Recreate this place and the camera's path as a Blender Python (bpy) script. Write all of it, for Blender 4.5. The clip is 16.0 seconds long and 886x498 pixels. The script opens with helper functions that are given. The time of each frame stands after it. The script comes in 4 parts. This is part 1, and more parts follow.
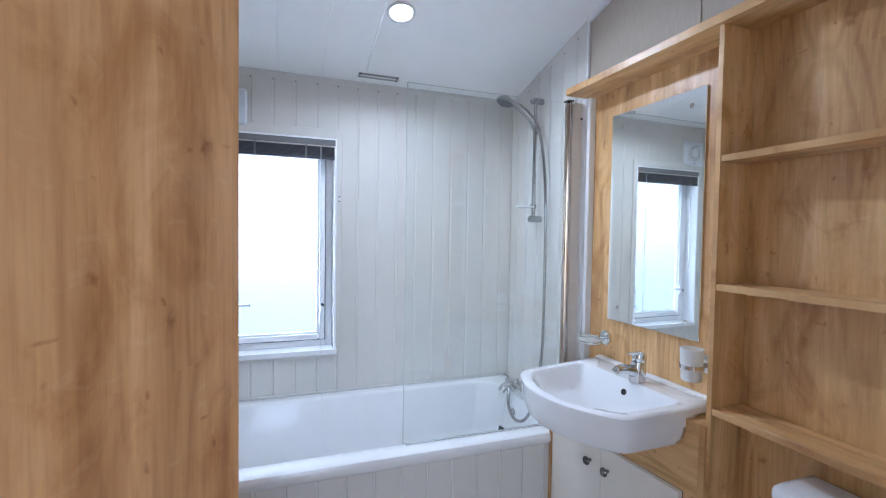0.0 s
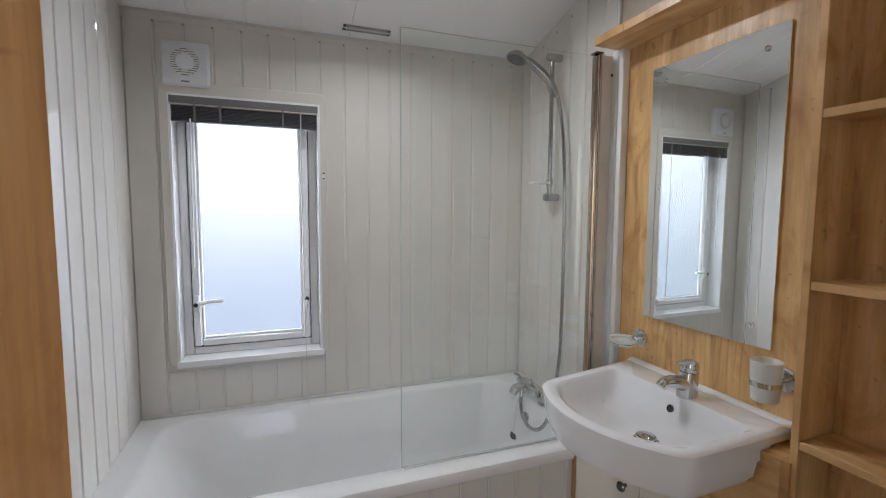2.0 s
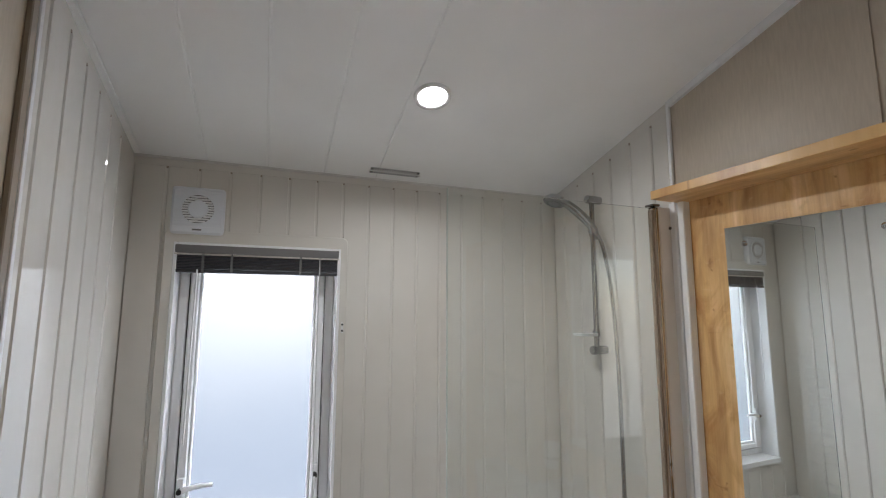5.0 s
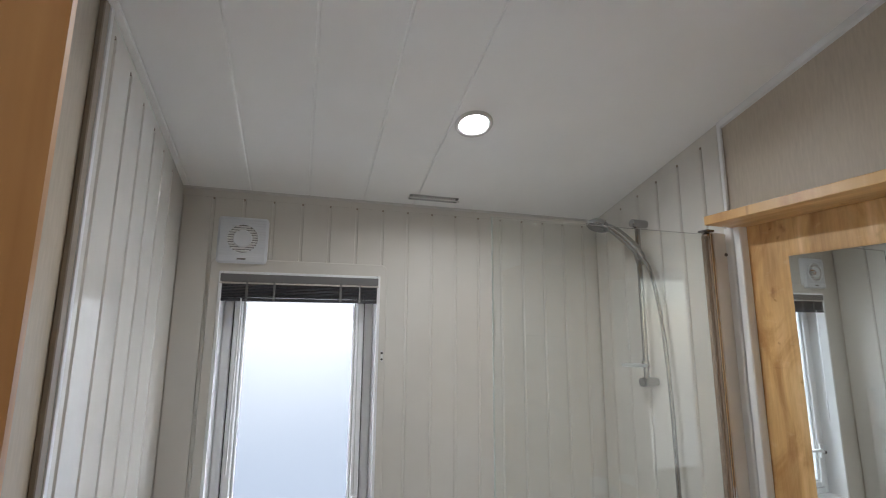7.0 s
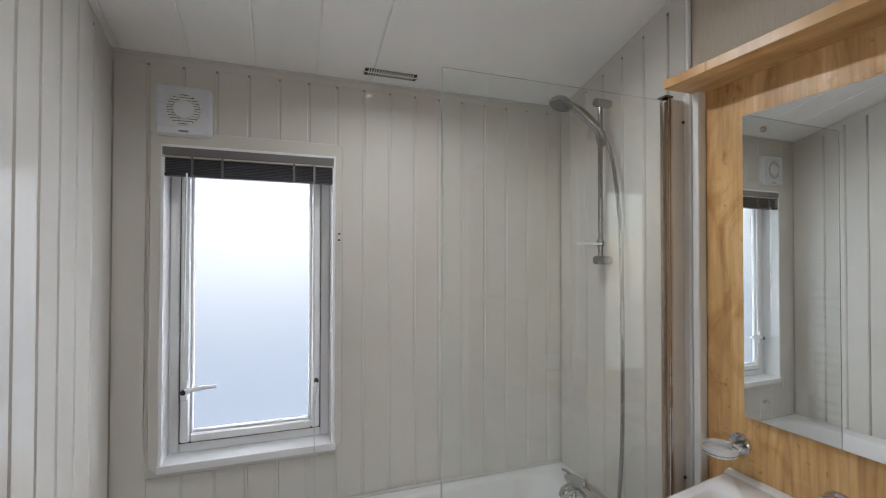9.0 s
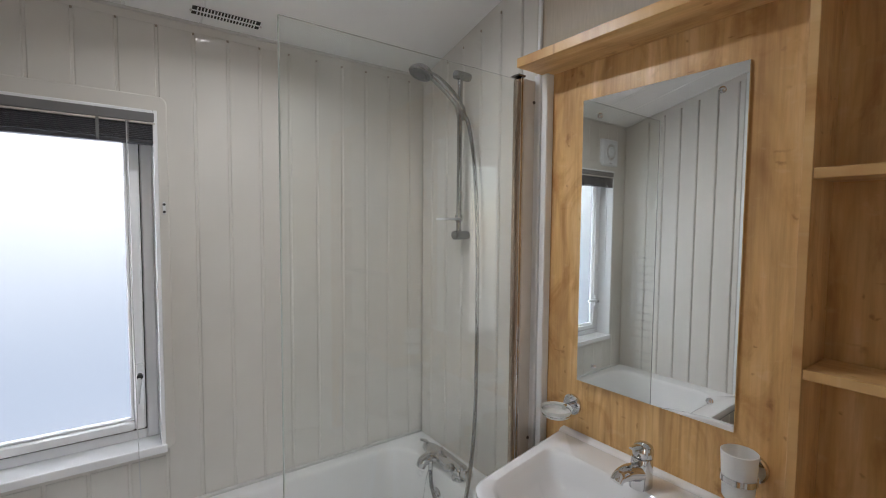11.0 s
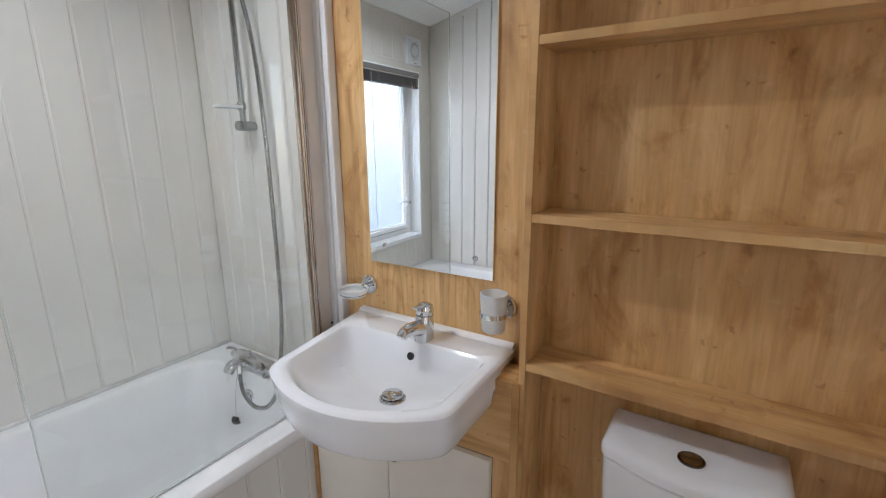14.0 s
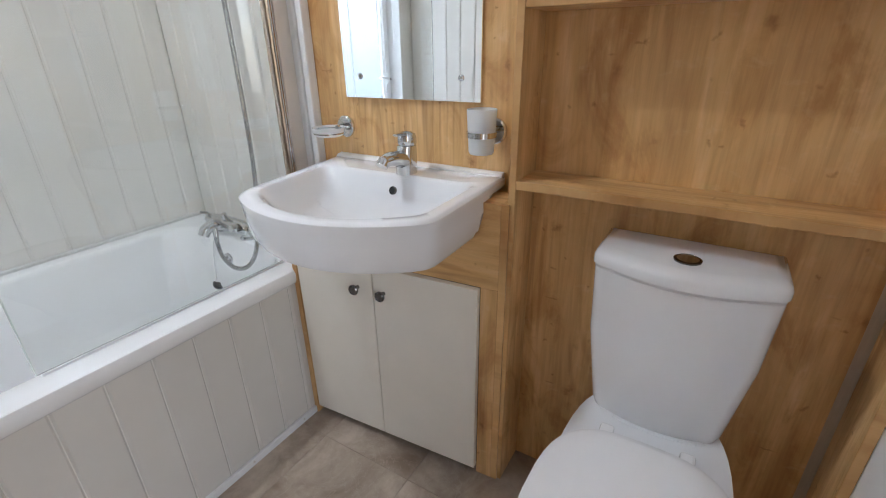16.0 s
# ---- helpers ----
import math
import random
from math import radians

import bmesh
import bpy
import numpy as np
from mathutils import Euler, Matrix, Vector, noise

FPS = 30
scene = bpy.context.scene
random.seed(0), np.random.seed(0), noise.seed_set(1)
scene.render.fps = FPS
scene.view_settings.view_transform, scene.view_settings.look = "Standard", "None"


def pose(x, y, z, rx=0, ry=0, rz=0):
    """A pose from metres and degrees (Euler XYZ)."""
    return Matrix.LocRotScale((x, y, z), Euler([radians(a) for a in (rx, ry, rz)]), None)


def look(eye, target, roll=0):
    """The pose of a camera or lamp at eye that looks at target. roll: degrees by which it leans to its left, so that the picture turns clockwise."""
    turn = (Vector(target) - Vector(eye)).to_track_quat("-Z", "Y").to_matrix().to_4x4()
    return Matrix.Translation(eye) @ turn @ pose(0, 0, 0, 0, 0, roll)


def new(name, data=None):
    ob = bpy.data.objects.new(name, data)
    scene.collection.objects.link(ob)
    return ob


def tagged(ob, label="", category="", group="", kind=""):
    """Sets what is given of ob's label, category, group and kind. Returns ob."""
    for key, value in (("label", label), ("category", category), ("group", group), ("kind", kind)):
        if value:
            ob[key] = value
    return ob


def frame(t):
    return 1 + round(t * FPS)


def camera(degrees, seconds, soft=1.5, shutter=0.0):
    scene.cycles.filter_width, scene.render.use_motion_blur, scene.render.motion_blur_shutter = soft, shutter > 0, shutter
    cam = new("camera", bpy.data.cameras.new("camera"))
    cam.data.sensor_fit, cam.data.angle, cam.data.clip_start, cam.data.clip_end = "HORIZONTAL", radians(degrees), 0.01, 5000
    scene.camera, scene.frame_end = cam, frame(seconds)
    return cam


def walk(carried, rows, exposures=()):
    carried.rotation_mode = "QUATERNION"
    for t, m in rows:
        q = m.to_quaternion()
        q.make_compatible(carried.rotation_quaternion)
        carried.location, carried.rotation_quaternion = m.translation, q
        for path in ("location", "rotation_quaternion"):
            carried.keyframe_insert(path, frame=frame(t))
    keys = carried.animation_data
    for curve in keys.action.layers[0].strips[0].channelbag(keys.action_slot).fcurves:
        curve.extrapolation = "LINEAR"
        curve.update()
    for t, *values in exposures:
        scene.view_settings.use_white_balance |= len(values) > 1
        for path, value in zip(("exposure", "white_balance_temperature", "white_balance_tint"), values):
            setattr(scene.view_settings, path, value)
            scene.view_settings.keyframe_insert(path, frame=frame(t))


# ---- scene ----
cam = camera(89.3, 16.0, soft=1.1)
PATH = [
    (0, (0.019, -0.06, 1.356), (0.697, 1.821, 1.288), 0.9),
    (0.5, (0.074, 0.005, 1.361), (0.7, 1.902, 1.272), 0.6),
    (1, (0.071, 0.077, 1.369), (0.695, 1.974, 1.258), 0.4),
    (1.5, (0.054, 0.138, 1.347), (0.699, 2.026, 1.209), 0.4),
    (2, (0.104, 0.232, 1.369), (0.79, 2.104, 1.206), 0.3),
    (2.5, (0.122, 0.299, 1.357), (0.841, 2.157, 1.177), 0.2),
    (3, (0.097, 0.366, 1.371), (0.845, 2.212, 1.195), 0.2),
    (3.5, (0.048, 0.507, 1.405), (0.803, 2.355, 1.281), 0.1),
    (4, (0.038, 0.535, 1.486), (0.782, 2.391, 1.466), 0.2),
    (4.5, (0.04, 0.508, 1.568), (0.769, 2.366, 1.683), 0.2),
    (5, (0.032, 0.487, 1.603), (0.741, 2.341, 1.853), 0.2),
    (5.2, (0.022, 0.488, 1.613), (0.719, 2.339, 1.905), 0.2),
    (7.3, (0.003, 0.524, 1.64), (0.561, 2.416, 1.968), 0.4),
    (7.5, (0.011, 0.528, 1.625), (0.559, 2.427, 1.928), 0.5),
    (8, (0.015, 0.546, 1.582), (0.58, 2.453, 1.793), 0.3),
    (8.5, (0.044, 0.545, 1.501), (0.642, 2.45, 1.621), 0.3),
    (9, (0.087, 0.538, 1.453), (0.768, 2.419, 1.481), 0.1),
    (9.2, (0.091, 0.534, 1.462), (0.829, 2.392, 1.448), 0.1),
    (11.3, (0.2, 0.581, 1.488), (1.46, 2.129, 1.36), 0.3),
    (11.5, (0.22, 0.582, 1.51), (1.548, 2.071, 1.376), 0.1),
    (12, (0.257, 0.49, 1.567), (1.728, 1.837, 1.418), 0.0),
    (12.5, (0.252, 0.427, 1.552), (1.825, 1.648, 1.36), -0.2),
    (13, (0.236, 0.437, 1.495), (1.859, 1.573, 1.221), -0.2),
    (13.5, (0.241, 0.47, 1.422), (1.879, 1.557, 1.051), -0.3),
    (14, (0.249, 0.481, 1.379), (1.881, 1.541, 0.916), -0.3),
    (14.5, (0.254, 0.482, 1.327), (1.866, 1.525, 0.768), -0.5),
    (15, (0.259, 0.503, 1.238), (1.85, 1.527, 0.591), -0.5),
    (15.5, (0.265, 0.492, 1.164), (1.837, 1.484, 0.427), -0.6),
    (16, (0.261, 0.486, 1.142), (1.824, 1.436, 0.335), -0.8),
]
EXPOSURES = [(0.0, 0.86, 4850, 10), (0.5, 0.66, 5350, 13), (1.0, 0.40, 5550, 12), (2.0, 0.16, 5850, 10), (3.0, 0.04, 5950, 10), (5.0, 0.06, 6000, 9), (8.0, 0.10, 5950, 8), (9.2, 0.06, 6000, 9), (11.3, 0.08, 6000, 10), (12.5, 0.58, 5850, 11), (14.0, 0.64, 5650, 10), (16.0, 0.78, 5600, 9)]
walk(cam, [(t, look(eye, target, roll)) for t, eye, target, roll in PATH], EXPOSURES)

# ---- world and light ----
world = bpy.data.worlds.new("world")
scene.world = world
world.use_nodes = True
wn = world.node_tree.nodes
sky = wn.new("ShaderNodeTexSky")
sky.sky_type, sky.sun_disc = "NISHITA", False
sky.sun_elevation, sky.sun_rotation = radians(35), radians(200)
wn["Background"].inputs["Strength"].default_value = 0.1
world.node_tree.links.new(sky.outputs["Color"], wn["Background"].inputs["Color"])

WINDOW_GLOW, HALL_FILL_WATTS, DOWN_WATTS = 40.0, 12.0, 4.6


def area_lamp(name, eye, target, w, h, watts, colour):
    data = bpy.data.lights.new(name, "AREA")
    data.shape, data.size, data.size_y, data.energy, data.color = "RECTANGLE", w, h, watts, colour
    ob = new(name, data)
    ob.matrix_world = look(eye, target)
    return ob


# Unseen fill lamp in the passage, added to brighten the vanity and door.
area_lamp("hall_window_light", (-0.55, -1.13, 1.20), (-0.55, 0.5, 1.20), 2.2, 1.75, HALL_FILL_WATTS, (1.0, 0.94, 0.90))


# ---- materials ----
def material(name):
    m = bpy.data.materials.new(name)
    m.use_nodes = True
    return m, m.node_tree.nodes, m.node_tree.links, m.node_tree.nodes["Principled BSDF"]


def ramp(nodes, stops):
    r = nodes.new("ShaderNodeValToRGB")
    e = r.color_ramp.elements
    while len(e) < len(stops):
        e.new(0.5)
    for el, (p, c) in zip(e, stops):
        el.position, el.color = p, (*c, 1)
    return r


def noise_at(nodes, links, coord, scale, detail=4.0, distortion=0.0, rough=0.55):
    n = nodes.new("ShaderNodeTexNoise")
    n.inputs["Scale"].default_value = scale
    n.inputs["Detail"].default_value = detail
    n.inputs["Distortion"].default_value = distortion
    n.inputs["Roughness"].default_value = rough
    links.new(coord, n.inputs["Vector"])
    return n


def blend(nodes, links, kind, fac, a, b):
    m = nodes.new("ShaderNodeMix")
    m.data_type, m.blend_type = "RGBA", kind
    for sock, v in ((m.inputs[0], fac), (m.inputs[6], a), (m.inputs[7], b)):
        if isinstance(v, (int, float)):
            sock.default_value = v
        elif isinstance(v, tuple):
            sock.default_value = (*v, 1)
        else:
            links.new(v, sock)
    return m.outputs[2]


def bump(nodes, links, height, strength, dist, bsdf):
    b = nodes.new("ShaderNodeBump")
    b.inputs["Strength"].default_value, b.inputs["Distance"].default_value = strength, dist
    links.new(height, b.inputs["Height"])
    links.new(b.outputs["Normal"], bsdf.inputs["Normal"])


def coords(nodes, links, scale=(1, 1, 1), shift=True):
    t = nodes.new("ShaderNodeTexCoord")
    mp = nodes.new("ShaderNodeMapping")
    mp.inputs["Scale"].default_value = scale
    links.new(t.outputs["Object"], mp.inputs["Vector"])
    if shift:
        info = nodes.new("ShaderNodeObjectInfo")
        mul = nodes.new("ShaderNodeMath")
        mul.operation = "MULTIPLY"
        mul.inputs[1].default_value = 37.0
        links.new(info.outputs["Random"], mul.inputs[0])
        links.new(mul.outputs[0], mp.inputs["Location"])
    return mp.outputs["Vector"]


def plain(name, colour, rough=0.5, metal=0.0, vary=0.04, scale=9.0, bumped=0.0, coat=0.0, specular=0.5):
    m, nodes, links, p = material(name)
    c = coords(nodes, links)
    n = noise_at(nodes, links, c, scale, 5)
    lo = tuple(v * (1 - vary) for v in colour)
    hi = tuple(min(1, v * (1 + vary)) for v in colour)
    r = ramp(nodes, [(0.3, lo), (0.7, hi)])
    links.new(n.outputs["Fac"], r.inputs["Fac"])
    links.new(r.outputs["Color"], p.inputs["Base Color"])
    p.inputs["Roughness"].default_value, p.inputs["Metallic"].default_value = rough, metal
    p.inputs["Coat Weight"].default_value = coat
    p.inputs["Coat Roughness"].default_value = 0.08
    p.inputs["Specular IOR Level"].default_value = specular
    if bumped:
        n2 = noise_at(nodes, links, c, scale * 25, 3)
        bump(nodes, links, n2.outputs["Fac"], bumped, 0.002, p)
    return m


def oak(name, u, v, tint=(1.0, 1.0, 1.0)):
    """Oak-effect laminate with its grain along the axis v: broad soft bands, fine pores, arched figure, knots, short cracks."""
    m, nodes, links, p = material(name)
    t = nodes.new("ShaderNodeTexCoord")
    sep = nodes.new("ShaderNodeSeparateXYZ")
    links.new(t.outputs["Object"], sep.inputs[0])
    info = nodes.new("ShaderNodeObjectInfo")
    flat = nodes.new("ShaderNodeCombineXYZ")
    for axis, sock, k in ((u, "X", 23.0), (v, "Y", 41.0)):
        add = nodes.new("ShaderNodeMath")
        add.operation = "MULTIPLY_ADD"
        add.inputs[1].default_value = k
        links.new(info.outputs["Random"], add.inputs[0])
        links.new(sep.outputs[axis], add.inputs[2])
        links.new(add.outputs[0], flat.inputs[sock])

    def stretched(k):
        mp = nodes.new("ShaderNodeMapping")
        mp.inputs["Scale"].default_value = (1, k, 1)
        links.new(flat.outputs[0], mp.inputs["Vector"])
        return mp.outputs["Vector"]

    def shade(source, stops):
        r = ramp(nodes, stops)
        links.new(source, r.inputs["Fac"])
        return r.outputs["Color"]

    white = (1.0, 1.0, 1.0)
    wide = noise_at(nodes, links, stretched(0.10), 12.0, 3, 0.7, 0.6)
    patch = noise_at(nodes, links, stretched(0.42), 9.0, 5, 1.1, 0.6)
    fine = noise_at(nodes, links, stretched(0.04), 150, 4, 0.2, 0.6)
    col = shade(wide.outputs["Fac"], [(0.29, (0.48, 0.284, 0.108)), (0.42, (0.64, 0.408, 0.174)), (0.55, (0.745, 0.494, 0.216)), (0.71, (0.87, 0.636, 0.336))])
    col = blend(nodes, links, "MULTIPLY", 1.0, col, shade(patch.outputs["Fac"], [(0.34, (0.72, 0.60, 0.46)), (0.48, (0.95, 0.91, 0.86)), (0.62, (1.0, 1.0, 1.0))]))
    col = blend(nodes, links, "MULTIPLY", 0.30, col, shade(fine.outputs["Fac"], [(0.36, (0.72, 0.66, 0.60)), (0.56, white)]))
    fibre = noise_at(nodes, links, stretched(0.07), 55, 5, 0.4, 0.65)
    col = blend(nodes, links, "MULTIPLY", 0.34, col, shade(fibre.outputs["Fac"], [(0.34, (0.72, 0.58, 0.44)), (0.50, (0.95, 0.91, 0.86)), (0.64, white)]))
    fleck = noise_at(nodes, links, stretched(1.6), 22, 3, 0.5, 0.6)
    col = blend(nodes, links, "SCREEN", shade(fleck.outputs["Fac"], [(0.60, (0, 0, 0)), (0.72, (0.10, 0.10, 0.10))]), col, (0.95, 0.80, 0.55))
    # arched growth rings, in places only
    wave = nodes.new("ShaderNodeTexWave")
    wave.wave_type, wave.rings_direction = "RINGS", "Z"
    wave.inputs["Scale"].default_value = 16.0
    wave.inputs["Distortion"].default_value = 3.0
    wave.inputs["Detail"].default_value = 2.0
    wave.inputs["Detail Scale"].default_value = 1.0
    rep = nodes.new("ShaderNodeVectorMath")
    rep.operation = "WRAP"
    rep.inputs[1].default_value, rep.inputs[2].default_value = (0.16, 0.14, 1.0), (-0.16, -0.10, -1.0)
    links.new(stretched(0.13), rep.inputs[0])
    links.new(rep.outputs[0], wave.inputs["Vector"])
    where = noise_at(nodes, links, stretched(0.3), 5.0, 2)
    col = blend(nodes, links, "MULTIPLY", shade(where.outputs["Fac"], [(0.50, (0, 0, 0)), (0.62, (0.6, 0.6, 0.6))]), col, shade(wave.outputs["Fac"], [(0.0, (0.74, 0.66, 0.58)), (0.35, white)]))
    # knots of uneven size, and short cracks across the grain
    warp = noise_at(nodes, links, flat.outputs[0], 28, 3)

    rare = noise_at(nodes, links, flat.outputs[0], 6.5, 1)

    def spots(scale, k, mix, stops, lo, hi, col):
        vor = nodes.new("ShaderNodeTexVoronoi")
        vor.voronoi_dimensions = "2D"
        vor.inputs["Scale"].default_value = scale
        links.new(blend(nodes, links, "LINEAR_LIGHT", mix, stretched(k), warp.outputs["Color"]), vor.inputs["Vector"])
        weight = shade(rare.outputs["Fac"], [(lo, (0, 0, 0)), (hi, (0.7, 0.7, 0.7))])
        return blend(nodes, links, "MULTIPLY", weight, col, shade(vor.outputs["Distance"], stops))

    col = spots(5.6, 0.66, 0.028, [(0.0, (0.36, 0.25, 0.16)), (0.030, (0.62, 0.51, 0.40)), (0.055, (0.88, 0.83, 0.77)), (0.095, white)], 0.42, 0.56, col)
    col = spots(10.5, 0.85, 0.02, [(0.0, (0.42, 0.31, 0.21)), (0.030, (0.74, 0.65, 0.55)), (0.055, white)], 0.40, 0.52, col)
    col = spots(3.1, 5.0, 0.035, [(0.0, (0.50, 0.39, 0.29)), (0.022, (0.74, 0.65, 0.56)), (0.045, white)], 0.50, 0.62, col)
    col = blend(nodes, links, "MULTIPLY", 1.0, col, shade(fine.outputs["Fac"], [(0.0, tint), (1.0, tint)]))
    links.new(col, p.inputs["Base Color"])
    links.new(shade(fine.outputs["Fac"], [(0.3, (0.42, 0.42, 0.42)), (0.7, (0.30, 0.30, 0.30))]), p.inputs["Roughness"])
    bump(nodes, links, fine.outputs["Fac"], 0.08, 0.001, p)
    return m


def gloss(name, rough, colour=(0.95, 0.95, 0.95)):
    m, nodes, links, p = material(name)
    n = noise_at(nodes, links, coords(nodes, links), 30, 3)
    r = ramp(nodes, [(0.3, (rough * 0.7,) * 3), (0.7, (rough * 1.4,) * 3)])
    links.new(n.outputs["Fac"], r.inputs["Fac"])
    links.new(r.outputs["Color"], p.inputs["Roughness"])
    p.inputs["Metallic"].default_value = 1.0
    p.inputs["Base Color"].default_value = (*colour, 1)
    return m


def glass(name, rough, colour=(1, 1, 1), ior=1.45):
    m, nodes, links, p = material(name)
    p.inputs["Transmission Weight"].default_value = 1.0
    p.inputs["Roughness"].default_value = rough
    p.inputs["IOR"].default_value = ior
    p.inputs["Base Color"].default_value = (*colour, 1)
    return m


OAK = oak("oak_laminate", "Y", "Z")
OAK_S = oak("oak_laminate_side", "X", "Z")
OAK_H = oak("oak_laminate_shelf", "X", "Y")
OAK_D = oak("oak_laminate_door", "X", "Z", (0.98, 0.87, 0.86))
OAK_R = oak("oak_laminate_rail", "Z", "Y")
PVC = plain("white_pvc_board", (0.685, 0.664, 0.622), 0.045, vary=0.025, scale=5, specular=0.9)
CEIL = plain("white_ceiling_board", (0.92, 0.92, 0.91), 0.38, vary=0.02, scale=4)
GROOVE = plain("white_groove", (0.74, 0.725, 0.68), 0.35)
TRIM = plain("white_plastic_trim", (0.82, 0.83, 0.84), 0.25, vary=0.02, coat=0.2)
UPVC = plain("white_upvc", (0.88, 0.89, 0.91), 0.22, vary=0.02, coat=0.3)
ACRYLIC = plain("white_acrylic_bath", (0.84, 0.84, 0.84), 0.1, vary=0.015, coat=0.5)
PORCELAIN = plain("white_glazed_ceramic", (0.80, 0.803, 0.815), 0.05, vary=0.015, coat=0.7)
SEAT = plain("white_seat_plastic", (0.86, 0.85, 0.85), 0.2, vary=0.015, coat=0.3)
CREAM = plain("cream_door_laminate", (0.82, 0.775, 0.69), 0.35, vary=0.02, bumped=0.05)
# Chrome colours lowered to stand in for dark surroundings they would mirror.
CHROME = gloss("chrome", 0.05, (0.68, 0.69, 0.70))
STEELCHROME = gloss("darkened_chrome", 0.06, (0.43, 0.435, 0.44))
CHANNEL = plain("beige_aluminium", (0.66, 0.62, 0.57), 0.3, metal=0.15, vary=0.04)
BRONZE = gloss("tinted_aluminium", 0.13, (0.50, 0.41, 0.33))
STEEL = plain("satin_aluminium", (0.60, 0.57, 0.54), 0.35, metal=0.45, vary=0.05)
PEWTER = gloss("dark_pewter", 0.14, (0.17, 0.16, 0.15))
MIRROR = gloss("silver_mirror", 0.004, (0.93, 0.95, 0.94))
BLACK = plain("rubber_and_hole_black", (0.02, 0.02, 0.02), 0.45)
DARK = plain("dark_blind_slat", (0.04, 0.04, 0.048), 0.45, vary=0.1)
GREYRAIL = plain("grey_head_rail", (0.17, 0.168, 0.172), 0.35, vary=0.05)
SEALANT = plain("grey_seal", (0.62, 0.61, 0.59), 0.5, vary=0.08, scale=20)
CLEAR = glass("clear_glass", 0.0, (0.97, 0.995, 0.985))
# Pane tint near black, holding down a backdrop overbright to light the room.
FROST = glass("darkened_frosted_glass", 0.34, (0.0310, 0.0309, 0.0310))
CUPGLASS = glass("frosted_tumbler_glass", 0.5, (0.92, 0.93, 0.93))
CUPGLASS.node_tree.nodes["Principled BSDF"].inputs["Transmission Weight"].default_value = 0.45
SHADOWGAP = plain("painted_shadow_gap", (0.10, 0.075, 0.05), 0.6)
FANGRILLE = plain("white_fan_plastic", (0.76, 0.785, 0.83), 0.3, vary=0.015)
FANDARK = plain("fan_shade_and_spray_grey", (0.15, 0.152, 0.155), 0.35)
FANBLADE = plain("lit_fan_blade", (0.90, 0.905, 0.92), 0.12, vary=0.02, coat=0.6)
BROWN_STRIP_SHADE = plain("brown_strip_and_groove_shade", (0.30, 0.255, 0.205), 0.4)
CORD = plain("pale_cord", (0.55, 0.55, 0.56), 0.5)


def wallpaper():
    m, nodes, links, p = material("beige_textured_wallboard")
    c = coords(nodes, links, (1, 1, 0.12), False)
    n = noise_at(nodes, links, c, 160, 5)
    n2 = noise_at(nodes, links, coords(nodes, links, (1, 1, 1), False), 5, 4)
    r = ramp(nodes, [(0.3, (0.47, 0.41, 0.33)), (0.7, (0.57, 0.50, 0.41))])
    mixed = blend(nodes, links, "MIX", 0.35, n.outputs["Fac"], n2.outputs["Fac"])
    links.new(mixed, r.inputs["Fac"])
    links.new(r.outputs["Color"], p.inputs["Base Color"])
    p.inputs["Roughness"].default_value = 0.45
    bump(nodes, links, n.outputs["Fac"], 0.25, 0.001, p)
    return m


BEIGE = wallpaper()


def stone_vinyl():
    m, nodes, links, p = material("brown_stone_vinyl")
    c = coords(nodes, links)
    a = noise_at(nodes, links, c, 5.0, 6, 0.8, 0.6)
    b = noise_at(nodes, links, c, 26, 6, 0.4, 0.7)
    r = ramp(nodes, [(0.30, (0.27, 0.205, 0.155)), (0.5, (0.42, 0.345, 0.275)), (0.70, (0.60, 0.515, 0.43))])
    links.new(a.outputs["Fac"], r.inputs["Fac"])
    r2 = ramp(nodes, [(0.3, (0.74, 0.72, 0.70)), (0.65, (1, 1, 1))])
    links.new(b.outputs["Fac"], r2.inputs["Fac"])
    col = blend(nodes, links, "MULTIPLY", 0.7, r.outputs["Color"], r2.outputs["Color"])
    vein = noise_at(nodes, links, c, 9, 3, 2.5, 0.5)
    r3 = ramp(nodes, [(0.485, (0, 0, 0)), (0.5, (1, 1, 1)), (0.515, (0, 0, 0))])
    links.new(vein.outputs["Fac"], r3.inputs["Fac"])
    faint = nodes.new("ShaderNodeMath")
    faint.operation = "MULTIPLY"
    faint.inputs[1].default_value = 0.45
    links.new(r3.outputs["Color"], faint.inputs[0])
    col = blend(nodes, links, "MIX", faint.outputs[0], col, (0.48, 0.41, 0.34))
    links.new(col, p.inputs["Base Color"])
    p.inputs["Roughness"].default_value = 0.33
    bump(nodes, links, b.outputs["Fac"], 0.12, 0.002, p)
    return m


VINYL = stone_vinyl()


